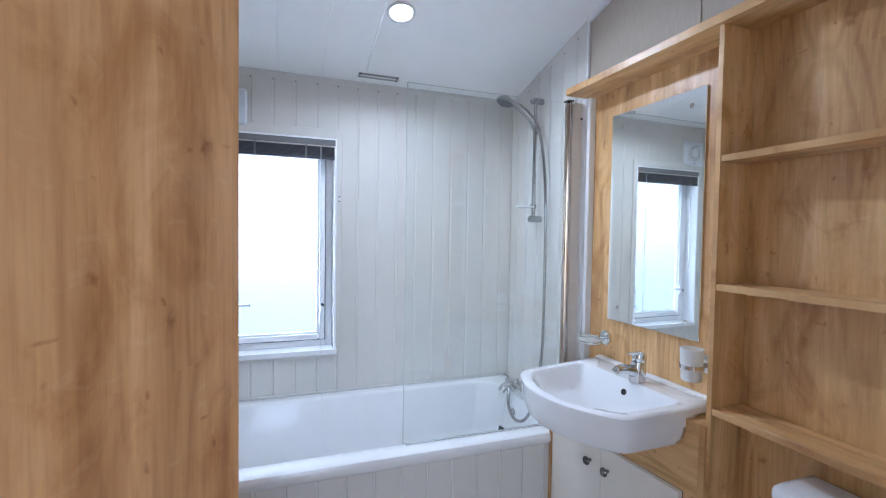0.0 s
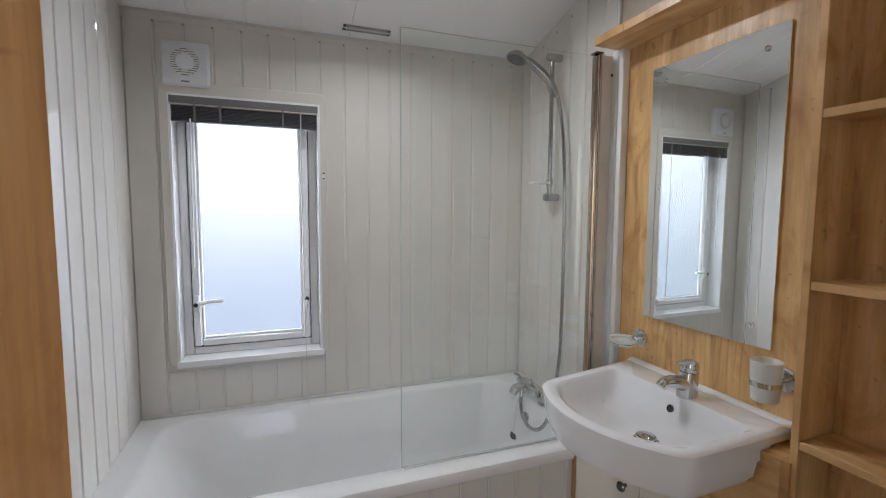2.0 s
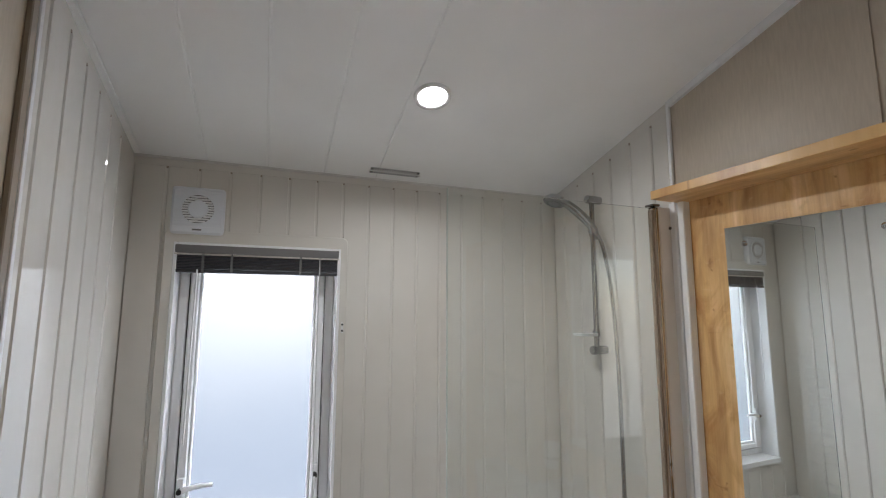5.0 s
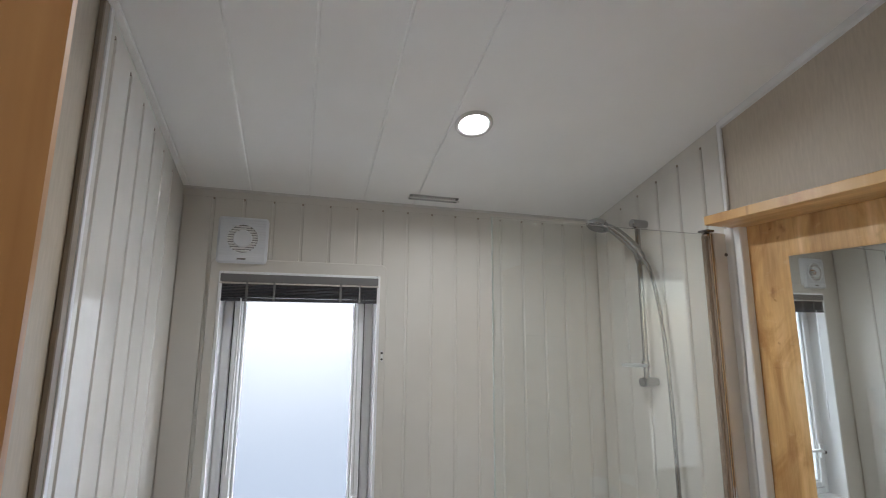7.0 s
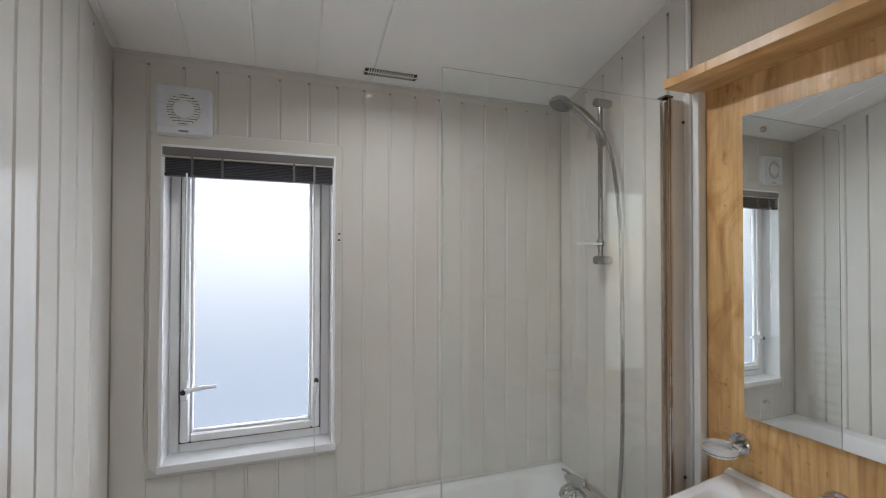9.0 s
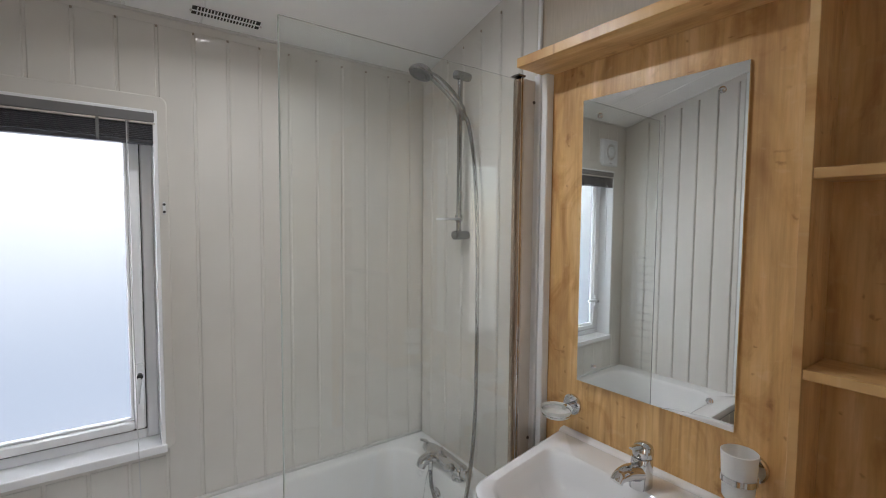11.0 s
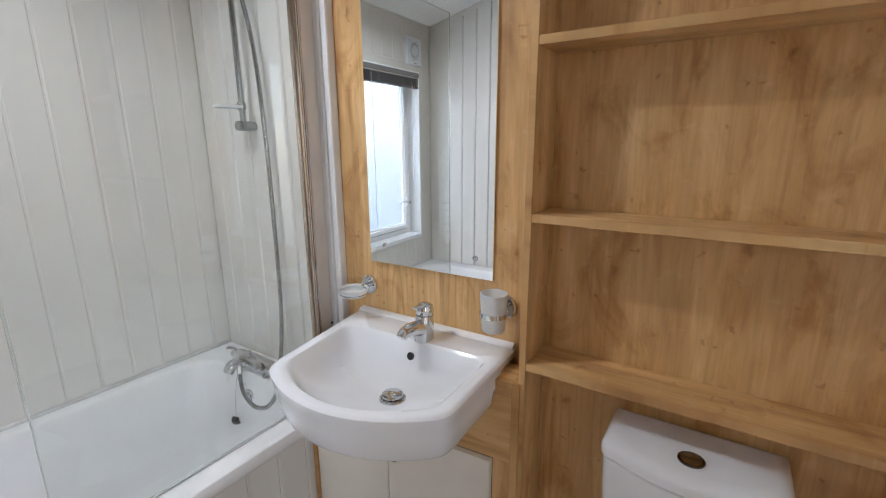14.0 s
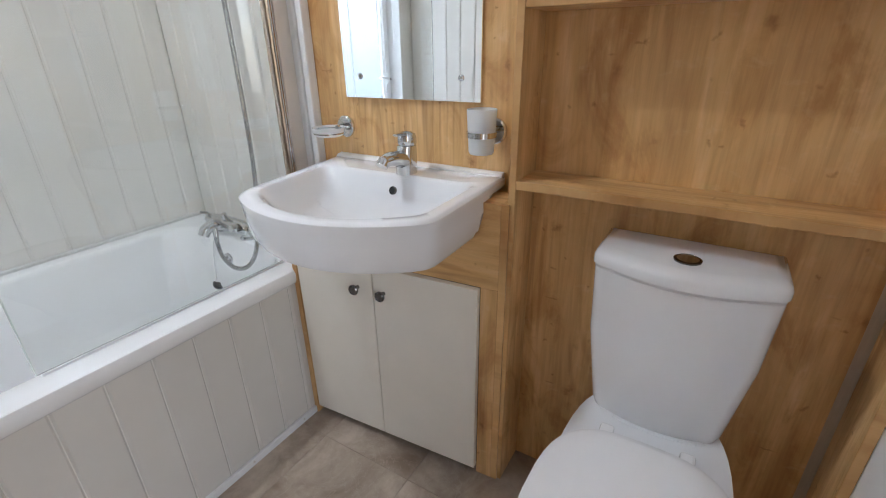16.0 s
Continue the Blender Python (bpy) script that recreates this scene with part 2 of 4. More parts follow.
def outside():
    """The overcast sky over pale ground, with a band of far dark things between, that lies behind the frosted pane;
    overbright, to light the room.
    """
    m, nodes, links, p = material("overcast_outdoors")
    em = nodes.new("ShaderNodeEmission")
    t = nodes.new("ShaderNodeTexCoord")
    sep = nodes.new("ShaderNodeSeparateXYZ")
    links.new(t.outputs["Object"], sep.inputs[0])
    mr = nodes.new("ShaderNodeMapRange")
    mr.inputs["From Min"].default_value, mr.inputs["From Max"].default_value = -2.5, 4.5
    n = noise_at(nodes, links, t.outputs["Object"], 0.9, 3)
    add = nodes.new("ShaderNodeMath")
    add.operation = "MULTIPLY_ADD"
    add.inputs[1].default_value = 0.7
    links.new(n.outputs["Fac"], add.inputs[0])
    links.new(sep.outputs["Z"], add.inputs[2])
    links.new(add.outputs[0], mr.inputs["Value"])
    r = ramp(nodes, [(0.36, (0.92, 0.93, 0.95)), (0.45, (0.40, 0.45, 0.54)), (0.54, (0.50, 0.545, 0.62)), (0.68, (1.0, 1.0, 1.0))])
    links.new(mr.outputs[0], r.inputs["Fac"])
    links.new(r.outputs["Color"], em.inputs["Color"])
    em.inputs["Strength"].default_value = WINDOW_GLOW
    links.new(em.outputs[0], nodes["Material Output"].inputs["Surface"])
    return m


OUTDOORS = outside()

m, nodes, links, p = material("lit_downlight_lens")
p.inputs["Base Color"].default_value = (0.9, 0.9, 0.9, 1)
p.inputs["Emission Color"].default_value = (1.0, 0.97, 0.93, 1)
p.inputs["Emission Strength"].default_value = 30.0
LENS = m


# ---- mesh helpers ----
def part(name, bm, mat, parent=None, label="", smooth=False):
    """Links a bmesh as one mesh object under a thing or under a part."""
    me = bpy.data.meshes.new(name)
    bmesh.ops.recalc_face_normals(bm, faces=bm.faces[:])
    bm.to_mesh(me)
    bm.free()
    me.materials.append(mat)
    if smooth:
        me.shade_smooth()
        me.set_sharp_from_angle(angle=radians(38))
    ob = new(name, me)
    if parent is not None:
        ob.parent = parent
    if label:
        tagged(ob, label)
    return ob


def thing(name, label, category, at=(0, 0, 0), turn=0.0, group="", kind=""):
    ob = new(name)
    ob.empty_display_size = 0.05
    ob.matrix_world = pose(*at, 0, 0, turn)
    bpy.context.view_layer.update()
    return tagged(ob, label, category, group, kind)


def solid(name, bm, mat, label, category="", kind="", smooth=False, group=""):
    return tagged(part(name, bm, mat, None, label, smooth), "", category, group, kind)


def box(x0, y0, z0, x1, y1, z1, bevel=0.0, seg=1, bm=None):
    own = bmesh.new()
    bmesh.ops.create_cube(own, size=1, matrix=Matrix.LocRotScale(((x0 + x1) / 2, (y0 + y1) / 2, (z0 + z1) / 2), None, (abs(x1 - x0), abs(y1 - y0), abs(z1 - z0))))
    if bevel:
        bmesh.ops.bevel(own, geom=own.edges[:], offset=bevel, segments=seg, affect="EDGES", profile=0.5)
    return merge(bm, own)


def merge(bm, own):
    if bm is None:
        return own
    me = bpy.data.meshes.new("join")
    own.to_mesh(me)
    own.free()
    bm.from_mesh(me)
    bpy.data.meshes.remove(me)
    return bm


def basis(a, b):
    return (Vector(b) - Vector(a)).to_track_quat("Z", "Y").to_matrix().to_4x4()


def rod(a, b, r, r2=None, seg=20, bm=None, bevel=0.0):
    own = bmesh.new()
    a, b = Vector(a), Vector(b)
    bmesh.ops.create_cone(own, cap_ends=True, segments=seg, radius1=r, radius2=r if r2 is None else r2, depth=(b - a).length, matrix=Matrix.Translation((a + b) / 2) @ basis(a, b))
    if bevel:
        caps = [e for e in own.edges if len(e.link_faces) == 2 and any(len(f.verts) > 4 for f in e.link_faces)]
        bmesh.ops.bevel(own, geom=caps, offset=bevel, segments=2, affect="EDGES", profile=0.5)
    return merge(bm, own)


def loft(rings, closed_ends=(True, True), bm=None, loop=False):
    """Skins a list of closed rings that have the same number of points."""
    own = bmesh.new()
    rows = [[own.verts.new(p) for p in ring] for ring in rings]
    n = len(rows[0])
    pairs = list(zip(rows, rows[1:])) + ([(rows[-1], rows[0])] if loop else [])
    for ra, rb in pairs:
        for i in range(n):
            own.faces.new((ra[i], ra[(i + 1) % n], rb[(i + 1) % n], rb[i]))
    if not loop:
        if closed_ends[0]:
            own.faces.new(rows[0])
        if closed_ends[1]:
            own.faces.new(rows[-1])
    return merge(bm, own)


def revolve(profile, m, seg=28, bm=None):
    """Turns (radius, height) pairs about z and moves the result by m."""
    rings = [[m @ Vector((r * math.cos(2 * math.pi * i / seg), r * math.sin(2 * math.pi * i / seg), h)) for i in range(seg)] for r, h in profile]
    return loft(rings, (True, True), bm)


def smooth_path(points, steps=8):
    pts = [Vector(q) for q in points]
    pts = [2 * pts[0] - pts[1]] + pts + [2 * pts[-1] - pts[-2]]
    out = []
    for i in range(1, len(pts) - 2):
        a, b, c, d = pts[i - 1:i + 3]
        for k in range(steps):
            t = k / steps
            out.append(0.5 * (2 * b + (c - a) * t + (2 * a - 5 * b + 4 * c - d) * t * t + (3 * b - a - 3 * c + d) * t ** 3))
    return out + [pts[-2]]


def tube(points, r, seg=10, bm=None, ribs=0.0):
    """A round tube along a line of points; ribs: the depth of rings like those of a metal hose; r may be a function of 0..1."""
    rings = []
    up = Vector((0.13, 0.21, 0.97))
    for i, q in enumerate(points):
        d = (points[min(i + 1, len(points) - 1)] - points[max(i - 1, 0)]).normalized()
        u = (up - d * up.dot(d)).normalized()
        up = u
        v = d.cross(u)
        rr = (r(i / (len(points) - 1)) if callable(r) else r) + (ribs if i % 2 else 0.0)
        rings.append([q + rr * (math.cos(2 * math.pi * k / seg) * u + math.sin(2 * math.pi * k / seg) * v) for k in range(seg)])
    return loft(rings, (True, True), bm)


def rounded_ring(x0, y0, x1, y1, r, z, n=6):
    """A closed ring of points round a rectangle with rounded corners, at height z."""
    r = min(r, (x1 - x0) / 2 - 1e-4, (y1 - y0) / 2 - 1e-4)
    out = []
    for cx, cy, a0 in ((x1 - r, y1 - r, 0), (x0 + r, y1 - r, 90), (x0 + r, y0 + r, 180), (x1 - r, y0 + r, 270)):
        for k in range(n):
            a = radians(a0 + 90 * k / (n - 1))
            out.append(Vector((cx + r * math.cos(a), cy + r * math.sin(a), z)))
    return out


def quad_prism(corners, depth, bm=None):
    """A slab from four corners, thickened by the vector depth."""
    d = Vector(depth)
    return loft([[Vector(c) for c in corners], [Vector(c) + d for c in corners]], (True, True), bm)


# ---- the room's plan ----
LX, RX, FY = -0.42, 1.25, 2.225            # panelled wall faces: end of bath, tap end, window wall
EAVES, SLOPE = 2.107, 0.268                # ceiling height at the window wall and its rise towards the door
DOORWALL = -0.05                           # room face of the wall with the doorway lies at DOORWALL + 0.06
RIM, BATH_Y = 0.552, 1.50


def ceil_z(y):
    return EAVES + SLOPE * (FY - y)


# floor
bm = box(-0.52, DOORWALL, -0.06, 1.40, 2.34, 0.0)
box(-2.20, -1.30, -0.06, 1.45, DOORWALL, 0.0, bm=bm)
solid("floor", bm, plain("pale_vinyl_joint", (0.36, 0.31, 0.26), 0.5), "brown marbled stone-effect vinyl floor", "floor", "structure")

# ceiling: boards with narrow joints, in one mesh
bm = bmesh.new()
edges = [-0.40, -0.2, 0.0, 0.2, 0.4, 1.30]
xs = [-0.50] + edges
for a, b in zip(xs, xs[1:]):
    g = 0.0022
    y0, y1 = -0.05, FY + 0.08
    quad = [(a + g, y1, ceil_z(y1)), (b - g, y1, ceil_z(y1)), (b - g, y0, ceil_z(y0)), (a + g, y0, ceil_z(y0))]
    own = quad_prism(quad, (0, 0, 0.012))
    bmesh.ops.bevel(own, geom=[e for e in own.edges if abs(e.verts[0].co.x - e.verts[1].co.x) < 1e-5 and abs(e.verts[0].co.y - e.verts[1].co.y) > 0.5], offset=0.002, segments=1, affect="EDGES")
    merge(bm, own)
y0, y1 = -0.05, FY + 0.08
quad_prism([(-0.55, y1, ceil_z(y1) + 0.006), (1.40, y1, ceil_z(y1) + 0.006), (1.40, y0, ceil_z(y0) + 0.006), (-0.55, y0, ceil_z(y0) + 0.006)], (0, 0, 0.05), bm)
solid("ceiling", bm, CEIL, "white boarded ceiling that slopes down to the window", "ceiling", "structure")


# ---- walls ----
def wall_board(parent, side, u0, u1, z0, z1, z2, mat=PVC, face=None, name="board", gap=0.0013, chamfer=0.0046, thick=0.008):
    """One upright board on the wall 'far', 'left', 'right' or 'bath', from u0 to u1 along it; z1 and z2 are its top at u0 and u1."""
    a, b = u0 + gap, u1 - gap
    section = [(a, 0.0), (a, thick - chamfer), (a + chamfer, thick), (b - chamfer, thick), (b, thick - chamfer), (b, 0.0)]

    def place(u, d, z):
        if side == "far":
            return Vector((u, face + thick - d, z))
        if side == "bath":
            return Vector((u, face + thick - d, z))
        if side == "left":
            return Vector((face - thick + d, u, z))
        return Vector((face + thick - d, u, z))

    top = lambda u: z1 + (z2 - z1) * (u - u0) / (u1 - u0)
    bm = loft([[place(u, d, z0) for u, d in section], [place(u, d, top(u)) for u, d in section]])
    return part(name, bm, mat, parent)


WX0, WX1, WZ0, WZ1 = -0.282, 0.276, 0.760, 1.815      # window opening

# window wall: backing with the opening through it
bm = box(-0.55, FY + 0.003, 0.0, WX0, FY + 0.11, 2.25)
box(WX1, FY + 0.003, 0.0, 1.40, FY + 0.11, 2.25, bm=bm)
box(WX0, FY + 0.003, 0.0, WX1, FY + 0.11, WZ0, bm=bm)
box(WX0, FY + 0.003, WZ1, WX1, FY + 0.11, 2.25, bm=bm)
wall_far = solid("wall_far", bm, PVC, "white board-panelled wall with a frosted window above the bath", "wall", "structure")
us = [LX] + [-0.32 + 0.1 * k for k in range(16)] + [RX + 0.004]
for a, b in zip(us, us[1:]):
    if b < WX0 or a > WX1:
        wall_board(wall_far, "far", a, b, RIM, 2.076, 2.076, face=FY, gap=0.0012, chamfer=0.0048)
    else:
        wall_board(wall_far, "far", a, b, RIM, WZ0 - 0.03, WZ0 - 0.03, face=FY, gap=0.0012, chamfer=0.0048)
        wall_board(wall_far, "far", a, b, WZ1 + 0.03, 2.076, 2.076, face=FY, gap=0.0012, chamfer=0.0048)
# Brown dots stand in for the shade where each groove ends.
for a in us[1:-1]:
    part("joint_end", box(a - 0.003, FY - 0.0006, 2.070, a + 0.003, FY + 0.004, 2.0764), BROWN_STRIP_SHADE, wall_far)
part("top_strip", box(LX, FY, 2.0765, RX, FY + 0.005, 2.118), PVC, wall_far)

# bath-end wall: boards over the bath, beige board beyond
bm = quad_prism([(LX - 0.006, FY + 0.1, 0), (LX - 0.006, DOORWALL, 0), (LX - 0.006, DOORWALL, ceil_z(DOORWALL)), (LX - 0.006, FY + 0.1, ceil_z(FY + 0.1))], (-0.08, 0, 0))
wall_left = solid("wall_left", bm, BEIGE, "beige textured wallboard wall beside the door", "wall", "structure")
LEFT_END = 1.5415
ys = [LEFT_END, 1.573, 1.674, 1.775, 1.873, 1.970, 2.070, FY]
for a, b in zip(ys, ys[1:]):
    wall_board(wall_left, "left", a, b, RIM, ceil_z(a) - 0.034, ceil_z(b) - 0.034, face=LX + 0.003, gap=0.0014, chamfer=0.0050, thick=0.009)
part("top_strip", quad_prism([(LX - 0.003, LEFT_END, ceil_z(LEFT_END) - 0.0345), (LX - 0.003, FY, ceil_z(FY) - 0.0345), (LX - 0.003, FY, ceil_z(FY)), (LX - 0.003, LEFT_END, ceil_z(LEFT_END))], (0.004, 0, 0)), PVC, wall_left)
part("edge_trim", box(LX - 0.006, LEFT_END - 0.0145, 0.0, LX + 0.008, LEFT_END - 0.0005, ceil_z(LEFT_END) - 0.002, 0.003, 2), TRIM, wall_left, "white plastic edge strip")
part("edge_trim", box(LX - 0.006, LEFT_END - 0.039, 0.0, LX + 0.005, LEFT_END - 0.0150, ceil_z(LEFT_END) + 0.0, 0.002), BROWN_STRIP_SHADE, wall_left, "brown edge strip")

# Groove-end shade again, as small brown boxes.
for a in ys[1:-1]:
    part("joint_end", box(LX - 0.002, a - 0.003, ceil_z(a) - 0.040, LX + 0.0032, a + 0.003, ceil_z(a) - 0.034), BROWN_STRIP_SHADE, wall_left)

# tap-end wall: boards over the bath, beige board above the oak unit
bm = quad_prism([(RX + 0.006, FY + 0.1, 0), (RX + 0.006, DOORWALL, 0), (RX + 0.006, DOORWALL, ceil_z(DOORWALL)), (RX + 0.006, FY + 0.1, ceil_z(FY + 0.1))], (0.09, 0, 0))
wall_right = solid("wall_right", bm, BEIGE, "beige wallboard wall above an oak shelf unit", "wall", "structure")
ys = [1.566, 1.636, 1.738, 1.842, 1.944, 2.046, 2.148, FY]
for a, b in zip(ys, ys[1:]):
    wall_board(wall_right, "right", a, b, RIM, ceil_z(a) - 0.034, ceil_z(b) - 0.034, face=RX - 0.002)
part("top_strip", quad_prism([(RX + 0.003, 1.566, ceil_z(1.566) - 0.0345), (RX + 0.003, FY, ceil_z(FY) - 0.0345), (RX + 0.003, FY, ceil_z(FY)), (RX + 0.003, 1.566, ceil_z(1.566))], (-0.004, 0, 0)), PVC, wall_right)
# The same painted groove-end shade on the tap-end wall.
for a in ys[1:-1]:
    part("joint_end", box(RX + 0.002, a - 0.0025, ceil_z(a) - 0.042, RX - 0.0024, a + 0.0025, ceil_z(a) - 0.034), BROWN_STRIP_SHADE, wall_right)
part("edge_trim", box(RX - 0.007, 1.553, 0.0, RX + 0.005, 1.565, ceil_z(1.556), 0.003, 2), TRIM, wall_right, "white plastic edge strip")
part("edge_trim", box(RX - 0.034, 1.527, 0.0, RX + 0.005, 1.552, 1.932, 0.004, 2), TRIM, wall_right, "white plastic edge strip")
part("edge_trim", box(RX - 0.028, 1.503, 0.0, RX + 0.005, 1.526, 1.932, 0.005, 2), TRIM, wall_right, "white plastic edge strip")
part("seam_strip", box(RX + 0.0015, 1.015, 1.958, RX + 0.006, 1.02, ceil_z(1.02) - 0.01), BEIGE, wall_right)
bm = quad_prism([(RX + 0.006, 1.552, ceil_z(1.552) - 0.022), (RX + 0.006, 1.552, ceil_z(1.552)), (RX + 0.006, 0.02, ceil_z(0.02)), (RX + 0.006, 0.02, ceil_z(0.02) - 0.022)], (-0.014, 0, 0))
part("ceiling_trim", bm, TRIM, wall_right, "white ceiling edge trim")

# wall with the doorway, and a plain passage behind it
OX0, OX1, OZ = -0.405, 0.305, 2.03
bm = box(-0.60, DOORWALL, 0, OX0, DOORWALL + 0.06, 2.75)
box(OX1, DOORWALL, 0, 1.40, DOORWALL + 0.06, 2.75, bm=bm)
box(OX0, DOORWALL, OZ, OX1, DOORWALL + 0.06, 2.75, bm=bm)
solid("wall_door", bm, BEIGE, "beige wallboard wall with an open doorway", "wall", "structure")
# Unseen passage, with a made-up rear opening for the fill lamp.
bm = box(-2.20, -1.30, 0, -2.10, DOORWALL, 2.3)
box(1.40, -1.30, 0, 1.45, DOORWALL, 2.3, bm=bm)
box(-2.10, DOORWALL - 0.06, 0, -0.55, DOORWALL, 2.3, bm=bm)
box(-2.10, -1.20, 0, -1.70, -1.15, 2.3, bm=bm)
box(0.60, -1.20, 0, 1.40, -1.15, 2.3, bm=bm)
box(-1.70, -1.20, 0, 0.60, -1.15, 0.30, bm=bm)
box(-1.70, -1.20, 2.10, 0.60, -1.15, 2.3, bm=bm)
solid("wall_passage", bm, BEIGE, "plain beige passage walls outside the bathroom", "wall", "structure")
solid("ceiling_passage", box(-2.20, -1.30, 2.3, 1.45, DOORWALL, 2.35), CEIL, "plain white passage ceiling", "ceiling", "structure")

solid("wall_return", box(0.62, 0.0105, 0.0, 1.255, 0.1445, 2.6), CEIL, "white boxed-in wall beside the shelf unit", "wall", "structure")

# oak door leaf, standing part open
HX, HY = -0.398, 0.02
EX, EY = -0.034, 0.600
door_turn = math.degrees(math.atan2(EY - HY, EX - HX))
door_width = math.hypot(EX - HX, EY - HY)
door_1 = thing("door_1", "oak-effect laminate door standing part open", "door", (HX, HY, 0.0), door_turn, kind="structure")
part("leaf", box(0.0, 0.0, 0.008, door_width, 0.035, 2.02, 0.002), OAK_D, door_1)
for z in (0.25, 1.02, 1.78):
    part("hinge", rod((-0.006, -0.004, z - 0.04), (-0.006, -0.004, z + 0.04), 0.006, seg=12), STEEL, door_1, "satin metal hinge")

# ---- window ----
window_1 = thing("window_1", "white plastic casement window with a frosted pane", "window", (0, FY, 0), kind="structure")
GY = 0.078      # depth of the glazing behind the wall's face


def frame_ring(x0, z0, x1, z1, w, y0, y1, r=0.003, bottom=None):
    wb = w if bottom is None else bottom
    bm = box(x0, y0, z0, x0 + w, y1, z1, r, 1)
    box(x1 - w, y0, z0, x1, y1, z1, r, 1, bm)
    box(x0 + w, y0, z1 - w, x1 - w, y1, z1, r, 1, bm)
    box(x0 + w, y0, z0, x1 - w, y1, z0 + wb, r, 1, bm)
    return bm


# flat surround on the wall, with rounded upper corners
bm = bmesh.new()
outer = rounded_ring(WX0 - 0.030, WZ0 - 0.006, WX1 + 0.026, WZ1 + 0.044, 0.022, 0, 6)
inner = rounded_ring(WX0, WZ0, WX1, WZ1, 0.004, 0, 6)
loft([[Vector((q.x, -0.0005, q.y)) for q in outer], [Vector((q.x, -0.0072, q.y)) for q in outer], [Vector((q.x + (0.003 if q.x < 0 else -0.003), -0.0095, q.y + (0.003 if q.y < 1.3 else -0.003))) for q in outer], [Vector((q.x, -0.0095, q.y)) for q in inner], [Vector((q.x, -0.0005, q.y)) for q in inner]], loop=True, bm=bm)
part("surround", bm, PVC, window_1)
bm = box(WX0, -0.0115, WZ0 - 0.0, WX0 + 0.012, GY + 0.02, WZ1, 0.002)
box(WX1 - 0.012, -0.0115, WZ0, WX1, GY + 0.02, WZ1, 0.002, 1, bm)
box(WX0 + 0.012, -0.0115, WZ1 - 0.012, WX1 - 0.012, GY + 0.02, WZ1, 0.002, 1, bm)
part("reveal", bm, UPVC, window_1)
part("window_sill", box(WX0 - 0.004, -0.016, WZ0 - 0.014, WX1 + 0.004, GY + 0.02, WZ0 + 0.013, 0.004, 2), UPVC, window_1)
part("window_frame", frame_ring(WX0 + 0.012, WZ0 + 0.012, WX1 - 0.012, WZ1 - 0.012, 0.034, GY - 0.004, GY + 0.035, 0.004), UPVC, window_1)
sash = part("sash", frame_ring(WX0 + 0.048, WZ0 + 0.048, WX1 - 0.048, WZ1 - 0.03, 0.030, GY - 0.014, GY + 0.03, 0.005), UPVC, window_1)
part("gasket", frame_ring(WX0 + 0.045, WZ0 + 0.045, WX1 - 0.045, WZ1 - 0.028, 0.006, GY - 0.0065, GY + 0.004, 0), BLACK, sash, "black rubber seal")
part("glazing_bead", frame_ring(WX0 + 0.078, WZ0 + 0.078, WX1 - 0.078, WZ1 - 0.06, 0.010, GY - 0.004, GY + 0.012, 0.003), UPVC, sash)
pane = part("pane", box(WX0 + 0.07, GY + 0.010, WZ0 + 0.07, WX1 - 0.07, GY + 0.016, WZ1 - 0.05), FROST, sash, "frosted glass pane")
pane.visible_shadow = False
for sx, flip in ((WX0 + 0.062, 1), (WX1 - 0.062, -1)):
    handle = part("handle", box(sx - 0.011, GY - 0.024, 0.955, sx + 0.011, GY - 0.013, 1.025, 0.004, 2), UPVC, window_1, "white window catch")
    if flip == 1:
        lever = tube(smooth_path([(sx, GY - 0.028, 0.985), (sx + 0.02, GY - 0.034, 0.992), (sx + 0.06, GY - 0.034, 0.998), (sx + 0.10, GY - 0.034, 0.998)]), lambda t: 0.0105 - 0.004 * t, 10)
    else:
        lever = tube(smooth_path([(sx, GY - 0.028, 0.99), (sx - 0.003, GY - 0.034, 0.975), (sx - 0.007, GY - 0.034, 0.94), (sx - 0.009, GY - 0.034, 0.90)]), lambda t: 0.0105 - 0.004 * t, 10)
    part("lever", lever, UPVC, handle, smooth=True)
    part("pivot", rod((sx, GY - 0.012, 0.987), (sx, GY - 0.041, 0.987), 0.0085, seg=16), BLACK, handle, "dark lock button")

# outdoors behind the pane, spread far past the view to light the side walls
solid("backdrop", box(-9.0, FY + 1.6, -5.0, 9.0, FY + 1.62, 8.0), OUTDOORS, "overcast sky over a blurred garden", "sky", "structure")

# ---- venetian blind, drawn up ----
blind = thing("venetian_blind", "dark venetian blind drawn up under a grey head rail", "blind", (0, FY, 0))
bx0, bx1, bz = WX0 + 0.004, WX1 - 0.006, 1.808
part("head_rail", box(bx0, -0.012, bz - 0.030, bx1, 0.022, bz, 0.003, 2), GREYRAIL, blind, "grey metal head rail")
for k in range(9):
    z = bz - 0.036 - 0.0052 * k
    bm = loft([[Vector((x, 0.004 + dy, z + dz)) for dy, dz in ((-0.013, -0.0012), (0.0, 0.0016), (0.013, -0.0012), (0.013, -0.0048), (0.0, -0.0020), (-0.013, -0.0048))] for x in (bx0 + 0.004, bx1 - 0.004)])
    part("slat", bm, DARK, blind)
part("bottom_rail", box(bx0 + 0.002, -0.010, bz - 0.096, bx1 - 0.002, 0.017, bz - 0.084, 0.003, 2), DARK, blind)
for x in (-0.19, -0.10, 0.13, 0.20):
    part("ladder_tape", box(x - 0.004, -0.0135, bz - 0.094, x + 0.004, -0.0122, bz - 0.004), GREYRAIL, blind)
